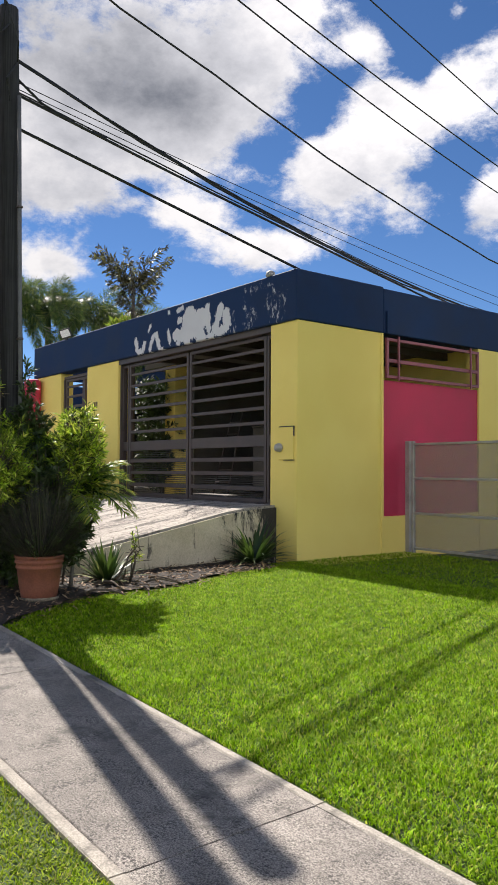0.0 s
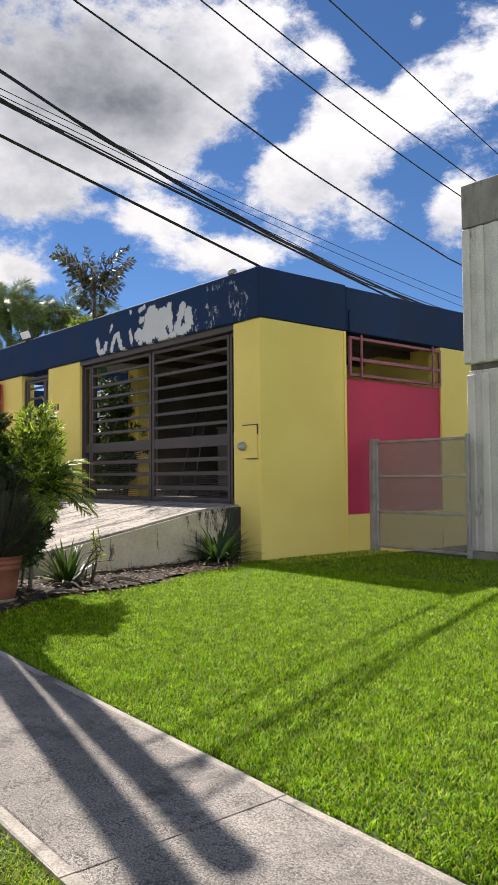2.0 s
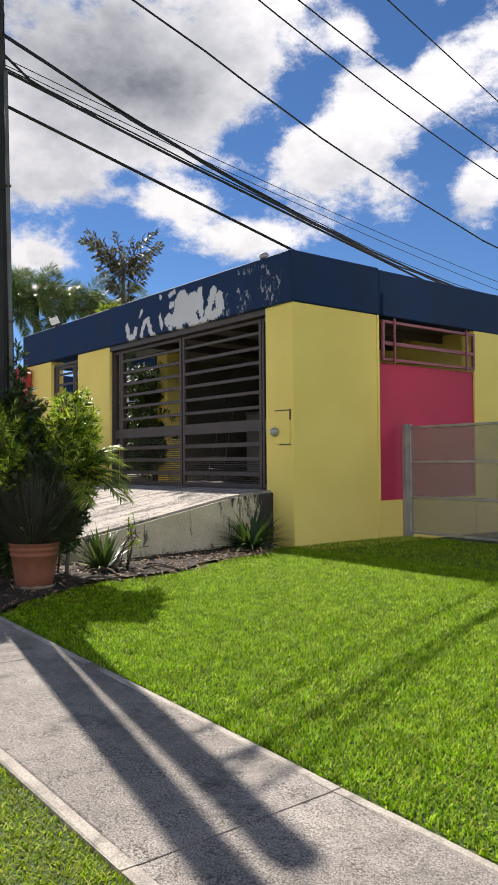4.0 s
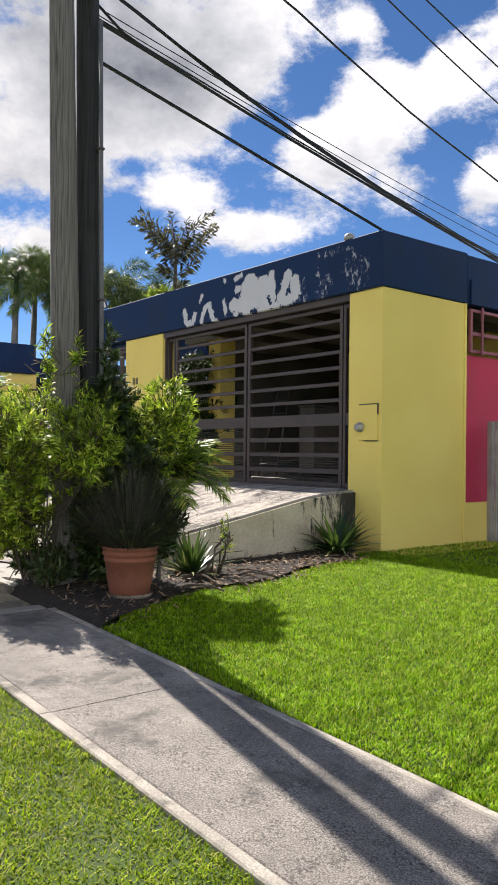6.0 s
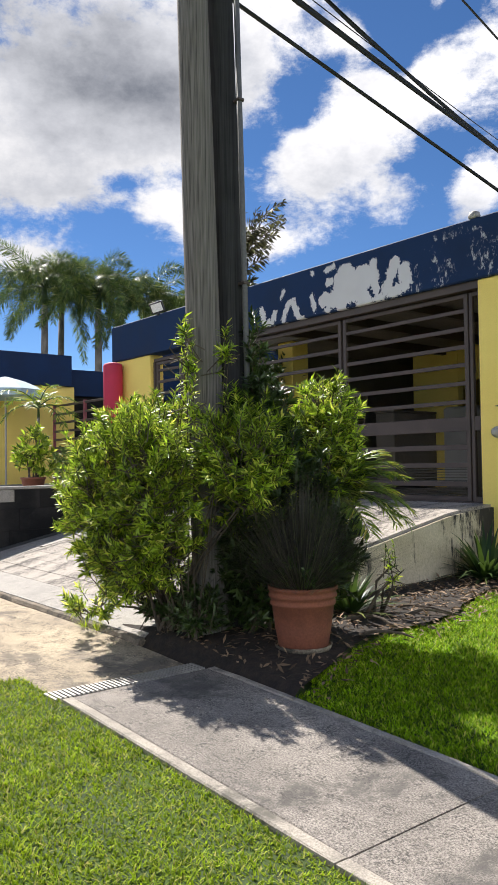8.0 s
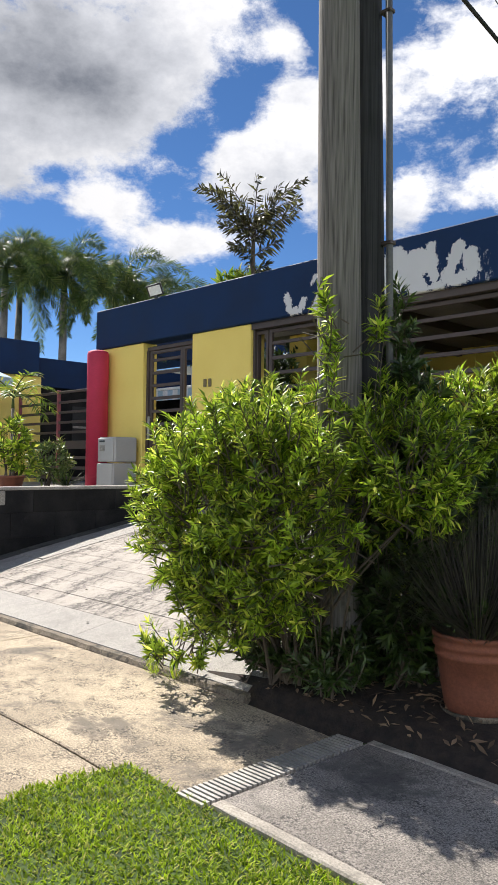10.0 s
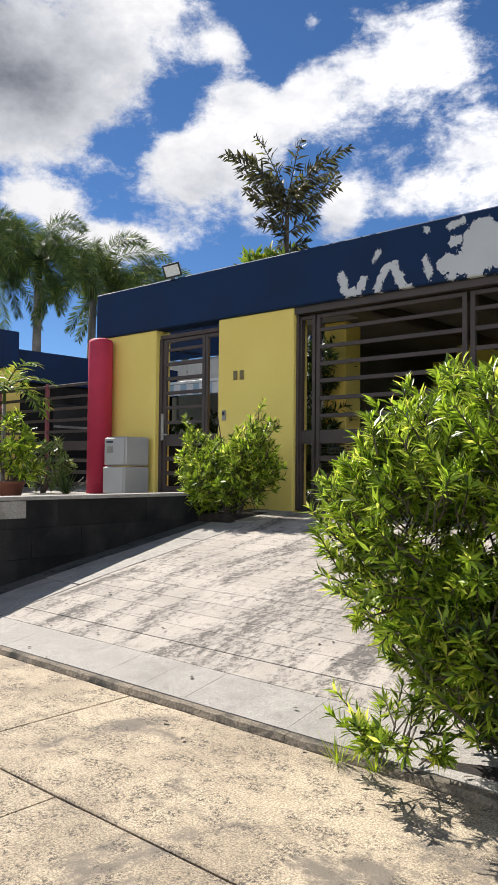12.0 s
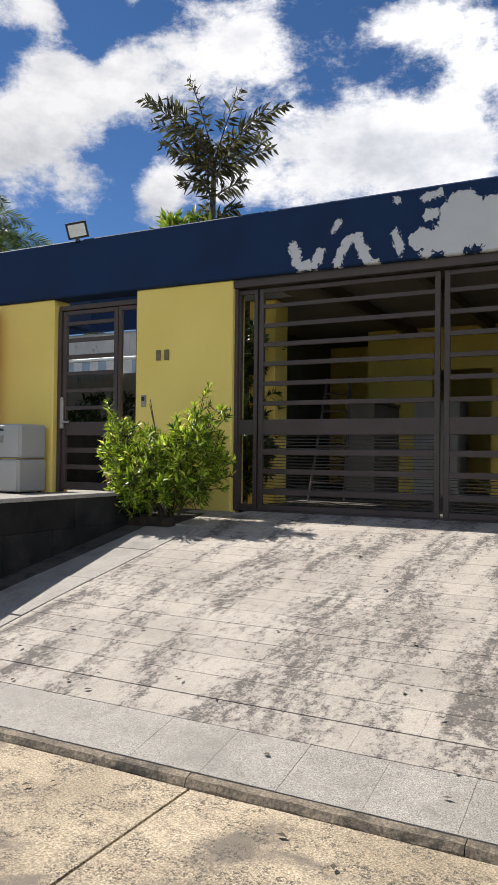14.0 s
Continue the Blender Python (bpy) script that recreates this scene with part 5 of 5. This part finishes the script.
structure("planting_hole", boxm(-13.85, -13.3, 5.95, FY - 0.01, 0.85, 1.0, 0.02), SOIL, "dark soil bed at the end of the retaining wall", "soil")


# ---- the tree above the parapet ----
def roof_tree():
    rs = np.random.RandomState(41)
    ob = thing("courtyard_tree", "small tree with drooping bronze-green leaves behind the parapet", "tree", (-13.92, 7.72, 1.0))
    bm = bmesh.new()
    tube(bm, [(0, 0, 0), (0.03, 0, 2.0), (0.0, 0, 3.7), (0.02, 0.0, 4.35)], [0.06, 0.05, 0.04, 0.025], 8)
    B, W, U, Ln, Wd = [], [], [], [], []
    for i in range(26):
        a = 2.4 * i + rs.normal() * 0.2
        h = i / 25
        s0 = Vector((0.01, 0, 4.0 + 0.35 * h if i > 4 else 3.55 + 0.1 * i))
        rise = (0.75 + 0.35 * h) * rs.uniform(0.8, 1.25)
        pts = frond(rs, B, W, U, Ln, Wd, s0, (math.cos(a), math.sin(a), rise), (0.40 + 0.72 * min(h * 1.6, 1.0)) * rs.uniform(0.8, 1.08), 46, 0.21, 0.6, True, width=0.037)
        tube(bm, pts, [0.012 * (1 - 0.07 * k) for k in range(11)], 4, False)
    part("trunk", bm, BARK, ob)
    W = [w + Vector((0, 0, -0.25)) for w in W]
    blades("crown", B, W, U, Ln, Wd, TREELEAF, ob, 0.22)
    return ob


roof_tree()
low = bush("shrub", "bright green shrub top showing over the parapet", (-14.4, 7.75, 1.05), [((0.0, 0.0, 3.42), (0.38, 0.3, 0.22)), ((0.35, 0.1, 3.45), (0.25, 0.25, 0.2))], BRIGHTPALM, 43, 40, 10, (0.2, 0.05), 4)

# ---- tall palms beyond the house ----
for i, (x, y, h, cr, sd) in enumerate(((-23.5, 9.9, 5.3, 2.6, 51), (-24.4, 8.6, 5.4, 2.6, 52), (-23.6, 11.5, 5.1, 2.5, 53), (-23.6, 12.9, 5.0, 2.4, 54), (-22.3, 13.7, 4.4, 2.1, 56), (-26.4, 10.0, 5.6, 2.7, 57))):
    ob = palm("foxtail_palm", "tall foxtail palm with bushy dark green fronds", (x, y, 0.3), h + 0.5, cr * 0.98, 17, PALMLEAF, sd, True, 0.12, 400, 0.40, 2.2, (0.1 * (i % 3 - 1), 0.1), 0.017, 0.9)
    tagged(ob, group="palms behind the houses")

# ---- potted plants on the terrace ----
pot2 = thing("plant_pot", "low terracotta bowl on the terrace", "pot", (-16.45, 4.95, 1.13))
part("pot_body", lathe(bmesh.new(), [(0.14, 0.0), (0.17, 0.02), (0.21, 0.17), (0.225, 0.175), (0.225, 0.205), (0.2, 0.206)], 28), TERRACOTTA, pot2, "", True)
croton = bush("croton", "green potted shrub on the terrace", (-16.45, 4.95, 1.3), [((0.0, 0.0, 0.55), (0.38, 0.38, 0.4)), ((0.1, 0.2, 0.2), (0.3, 0.3, 0.15))], BUSHLEAF, 61, 70, 12, (0.15, 0.045), 8)
fan = palm("terrace_palm", "young palm with bright fronds on the terrace", (-17.6, 5.55, 1.13), 1.35, 0.95, 9, BRIGHTPALM, 62, False, 0.035, 34, 0.26, 1.7, (0, 0), 0.03, 0.8)
fern = bush("shrub", "bushy green shrub beside the crimson column", (-17.3, 6.1, 1.13), [((0.0, 0.0, 0.45), (0.4, 0.4, 0.4))], PALMLEAF, 63, 60, 12, (0.16, 0.035), 6)
spiky = rosette("spiky_plant", "low spiky grey-green plant on the terrace", (-16.9, 6.2, 1.13), 60, 0.42, 0.02, AGAVELEAF, 64, 0.9, "plant")
for x in (-15.3, -14.85):
    p = thing("plant_pot", "terracotta pot behind the entrance gate", "pot", (x, 7.75, 1.02), group="pots behind the gate")
    part("pot_body", lathe(bmesh.new(), [(0.14, 0.0), (0.21, 0.32), (0.225, 0.33), (0.225, 0.38), (0.2, 0.385)], 24), TERRACOTTA, p, "", True)

# ---- neighbour ----
side_fence = thing("side_fence", "brown steel fence with flat bars beside the crimson column", "fence", (0, 0, 0))
for x in (-20.6, -19.0, -17.45):
    part("post", boxm(x, x + 0.06, 7.2, 7.26, 1.13, 3.0, 0.004), REDSTEEL, side_fence)
for z, h in ((2.95, 0.05), (2.75, 0.05), (2.55, 0.05), (2.35, 0.05), (2.15, 0.05), (1.9, 0.16), (1.65, 0.06), (1.45, 0.06), (1.25, 0.06)):
    for x0, x1 in ((-20.538, -19.002), (-18.938, -17.452)):
        part("bar", boxm(x0, x1, 7.21, 7.25, z - h / 2, z + h / 2, 0.003), STEEL, side_fence)
neighbour = thing("neighbour_house", "yellow neighbouring house with a navy parapet band", "house", (0, 0, 0))
part("wall", boxm(-28, -21.1, 5.2, 8.0, 0, 3.5), YELLOW, neighbour)
part("wall", boxm(-22.0, -21.4, 8.002, 12.5, 0, 3.3), DARKSTONE, neighbour)
part("parapet", boxm(-28.1, -21.0, 5.1, 7.9, 3.502, 4.27, 0.012), NAVY, neighbour)
part("parapet", boxm(-22.1, -21.3, 7.902, 12.6, 3.302, 3.97, 0.012), NAVY, neighbour)
win = part("window", boxm(-21.398, -21.37, 9.0, 11.0, 1.9, 2.9, 0.004), BLACK, neighbour, "dark window opening")
part("frame", boxm(-21.369, -21.34, 9.0, 11.0, 2.38, 2.43), TERRAZZO, win)
awning = thing("market_umbrella", "pale blue canvas canopy beside the neighbouring house", "canopy", (-20.2, 5.9, 1.13))
bm = bmesh.new()
lathe(bm, [(0.9, 1.95), (0.92, 2.1), (0.45, 2.3), (0.04, 2.42)], 8)
AWN = material("pale_blue_canvas", (0.32, 0.45, 0.55), (0.42, 0.56, 0.66), 3, 0.8, 0.1)
part("canopy", bm, AWN, awning)
part("pole", tube(bmesh.new(), [(0, 0, 0), (0, 0, 2.3)], 0.025, 8), GREYMETAL, awning)
# courtyard canopy seen through the entrance
court = thing("patio_awning", "dark blue patio awning with a checkered white and blue valance", "awning", (-18.9, 11.2, 1.12))
court_band = structure("courtyard_band", boxm(-25.0, -13.3, 12.9, 12.998, 4.32, 5.4), NAVY, "navy band along the courtyard wall", "wall")
part("canopy", box(bmesh.new(), -2.6, 2.6, 0.0, 1.6, 2.30, 2.325, 0, Matrix.Rotation(radians(6), 4, "X") @ Matrix.Translation((0, 0.24, 0))), NAVY, court, "dark blue canvas roof")
part("front_rail", boxm(-2.62, 2.62, -0.05, -0.004, 2.28, 2.345, 0.008), WHITE, court, "white front rail")
for i in range(26):
    x = -2.6 + 0.2 * i
    part("valance_flap", boxm(x, x + 0.198, -0.03, -0.02, 2.03, 2.278), AWN if i % 2 else WHITE, court, "blue canvas flap" if i % 2 else "white canvas flap")
for sx in (-2.55, 2.5):
    for sy in (0.02, 1.5):
        part("leg", boxm(sx, sx + 0.05, sy, sy + 0.05, 0, 2.30), GREYMETAL, court)
bush("shrub", "tall dark shrub against the courtyard back wall", (-18.8, 12.3, 1.13), [((0.0, 0.0, 0.9), (1.7, 0.35, 0.95)), ((-1.6, 0.0, 0.8), (1.2, 0.35, 0.85))], DARKLEAF, 96, 500, 14, (0.16, 0.04), 10)

# ---- white wall at the boundary ----
boundary = thing("boundary_wall", "tall weathered white ribbed concrete wall with a dark base", "wall", (-6.27, 9.3, 0.0), kind="structure")
part("plinth", boxm(0.02, 3.4, 0.02, 0.5, 0.0, 0.36, 0.01), CAPSTONE, boundary)
part("lower_panel", boxm(0.02, 3.4, 0.06, 0.5, 0.362, 2.86, 0.01), WHITEWALL, boundary)
part("upper_panel", boxm(-0.02, 3.4, 0.04, 0.5, 2.95, 4.86, 0.01), WHITEWALL, boundary)
part("joint", boxm(0.05, 3.4, 0.09, 0.5, 2.862, 2.948), JOINT, boundary)
part("cap", boxm(-0.01, 3.4, 0.0, 0.5, 4.865, 5.48, 0.012), CAPSTONE, boundary)
x = 0.02
while x < 3.3:
    part("rib", boxm(x, x + 0.12, 0.015, 0.058, 0.364, 2.80, 0.012), WHITEWALL, boundary)
    part("rib", boxm(x - 0.03, x + 0.09, -0.005, 0.038, 2.96, 4.85, 0.012), WHITEWALL, boundary)
    x += 0.225

# ---- soil bed and drain ----
def soil_edge(y):
    return -6.82 - 0.24 * max(y - 2.4, 0) + 0.08 * math.sin(y * 3.1)


bm = bmesh.new()
rows = []
for j in range(29):
    y = 2.375 + 3.975 * j / 28
    rows.append([bm.verts.new((x, y, gz(x, y) + (0.008 if y > 2.5 else -0.08) + (0.02 if y > 2.5 else 0.004) * noise.noise(Vector((x * 3, y * 3, 0))))) for x in spread(-8.9 if y < 2.6 else -8.44, soil_edge(y), 16)])
for a, c in zip(rows, rows[1:]):
    for k in range(16):
        bm.faces.new((a[k], a[k + 1], c[k + 1], c[k]))
structure("soil_bed", bm, SOIL, "bare dark soil bed with leaf litter under the bushes", "soil", True)
rs = np.random.RandomState(71)
n = 1300
y = rs.uniform(2.5, 6.2, n)
x = np.array([rs.uniform(-8.4, soil_edge(q) + 0.25) for q in y])
z = np.array([gz(a, c) for a, c in zip(x, y)]) + 0.03
d = rs.normal(size=(n, 3)) * (1, 1, 0.25)
tagged(blades("leaf_litter", np.stack([x, y, z], 1), d, np.tile((0, 0, 1.0), (n, 1)) + rs.normal(size=(n, 3)) * 0.4, rs.uniform(0.03, 0.10, n), 0.022, DEADLEAF), "dry fallen leaves scattered on the soil", "leaf litter", kind="stuff")
n = 130
x, y = rs.uniform(-12.8, -8.6, n), rs.uniform(2.0, 6.6, n)
z = np.array([rz_(q) if q > 2.42 else lvl(p, 2.3) + 0.002 for p, q in zip(x, y)]) + 0.012
d = rs.normal(size=(n, 3)) * (1, 1, 0.1)
tagged(blades("leaf_debris", np.stack([x, y, z], 1), d, np.tile((0, 0, 1.0), (n, 1)), rs.uniform(0.02, 0.055, n), rs.uniform(0.015, 0.03, n), BARK), "small dark leaves and seeds scattered on the driveway", "leaf litter", kind="stuff")
drain = thing("drain_channel", "narrow slotted metal drain across the pavement", "drain", kind="structure")
zd = gz(-7.63, 2.4) - 0.012
part("tray", boxm(-7.722, -7.54, 1.3, 2.4, zd - 0.08, zd - 0.02), JOINT, drain)
for i in range(36):
    y = 1.31 + 0.03 * i
    part("slat", boxm(-7.715, -7.55, y, y + 0.017, zd - 0.019, zd + 0.004), GREYMETAL, drain)


# ---- turf ----
def turf(name, label, regions, mat, seed, height, width):
    """Grass blades scattered over rectangles (x0, x1, y0, y1, blades per square metre, keep)."""
    rs = np.random.RandomState(seed)
    P = []
    for x0, x1, y0, y1, dens, keep in regions:
        n = int((x1 - x0) * (y1 - y0) * dens)
        x, y = rs.uniform(x0, x1, n), rs.uniform(y0, y1, n)
        ok = np.array([keep(a, c) for a, c in zip(x, y)], bool)
        P.append(np.stack([x[ok], y[ok]], 1))
    P = np.concatenate(P)
    n = len(P)
    z = np.array([gz(a, c) for a, c in P]) - 0.028
    base = np.column_stack([P, z])
    a = rs.uniform(0, 2 * math.pi, n)
    lean = rs.uniform(0.2, 1.3, n)
    clump = np.array([noise.noise(Vector((p[0] * 2.2, p[1] * 2.2, 0.3))) for p in P])
    way = np.stack([np.cos(a) * lean, np.sin(a) * lean, np.ones(n)], 1)
    way /= np.linalg.norm(way, axis=1, keepdims=True)
    ln = height * rs.uniform(0.6, 1.25, n) * (1 + 0.35 * clump)
    sd = np.stack([-np.sin(a), np.cos(a), np.zeros(n)], 1) * (width * rs.uniform(0.7, 1.3, n))[:, None] / 2
    midp = base + way * (ln * 0.55)[:, None]
    tip = midp + (way + np.stack([np.cos(a), np.sin(a), -0.4 * np.ones(n)], 1) * 0.55) * (ln * 0.5)[:, None]
    v = np.stack([base - sd, base + sd, midp + sd * 0.8, midp - sd * 0.8, tip], 1).reshape(-1, 3)
    i = np.arange(n)[:, None] * 5
    tris = np.concatenate([i + [0, 1, 2], i + [0, 2, 3], i + [3, 2, 4]], 1).reshape(-1)
    return tagged(raw_mesh(name, v, tris, mat), label, "grass", kind="stuff")


def on_lawn(x, y):
    if y < 6.4 and x < soil_edge(y) + 0.12 * noise.noise(Vector((x * 4, y * 4, 0))):
        return False
    return not (x < -8.0 and y > 6.0) and not (x < -8.45)


def on_verge(x, y):
    return x > -8.15 + 0.35 * (max(0, 0.55 - y) if y < 0.55 else (y - 0.55) * 0.5) ** 2 - 0.05 * noise.noise(Vector((x * 5, y * 5, 1)))


turf("lawn", "mown bright green lawn before the house", [(-8.4, 1.5, 2.475, 4.6, 10800, on_lawn), (-8.0, -1.0, 4.6, 7.0, 8000, on_lawn), (-7.98, -2.5, 7.0, 9.25, 2200, on_lawn), (1.5, 5.5, 2.45, 9.2, 900, on_lawn), (-2.5, 1.5, 4.6, 9.2, 1200, on_lawn)], GRASS, 81, 0.032, 0.0075)
turf("verge_grass", "rough yellowish grass strip between pavement and street", [(-8.3, 0.6, -0.4, 1.335, 10000, on_verge), (-8.2, 5.5, -2.7, -0.4, 900, on_verge), (0.6, 5.5, -0.4, 1.335, 1500, on_verge)], VERGE, 82, 0.034, 0.0075)
structure("verge_soil", sheet(spread(-8.1, 3, 30), spread(-3, 1.33, 6), lambda x, y: gz(x, 2.4) - 0.018), LAWNSOIL, "earth of the grass strip by the street", "ground")


# ---- courtyard greenery and small weeds ----
bush("shrub", "tall dark shrub in the courtyard beside the carport", (-13.9, 8.5, 1.02), [((0.0, 0.0, 1.3), (0.6, 0.6, 1.2)), ((0.1, -0.3, 2.0), (0.5, 0.5, 0.5)), ((0.2, -0.3, 0.7), (0.5, 0.5, 0.6))], DARKLEAF, 91, 520, 15, (0.14, 0.035), 10)
bush("shrub", "dark potted shrub behind the entrance gate", (-15.2, 8.9, 1.02), [((0.0, 0.0, 0.7), (0.75, 0.5, 0.65))], DARKLEAF, 92, 200, 14, (0.12, 0.03), 8)
for x, y, sd in ((-9.25, 2.35, 93), (-9.05, 2.36, 94), (-12.9, 2.38, 95)):
    rosette("weed_tuft", "dry weed tuft in the kerb joint", (x, y, 0.17), 40, 0.14, 0.005, VERGE, sd, 0.9, "weed")

# ---- roots and twigs on the soil ----
rs = np.random.RandomState(77)
for i, (x, y, ln, a) in enumerate(((-7.6, 3.75, 0.5, 0.4), (-7.45, 4.25, 0.45, 1.1), (-7.75, 4.5, 0.6, 0.2), (-7.2, 3.5, 0.35, 0.8))):
    pts = []
    for k in range(6):
        t = k / 5
        px, py = x + math.cos(a) * ln * t, y + math.sin(a) * ln * t + 0.05 * math.sin(5 * t + i)
        pts.append((px, py, gz(px, py) + 0.02 + 0.05 * math.sin(math.pi * t)))
    tagged(part("fallen_branch", tube(bmesh.new(), pts, [0.016, 0.015, 0.013, 0.011, 0.009, 0.006], 6), BARK), "bent dry branch lying on the soil", "branch", "dry branches")
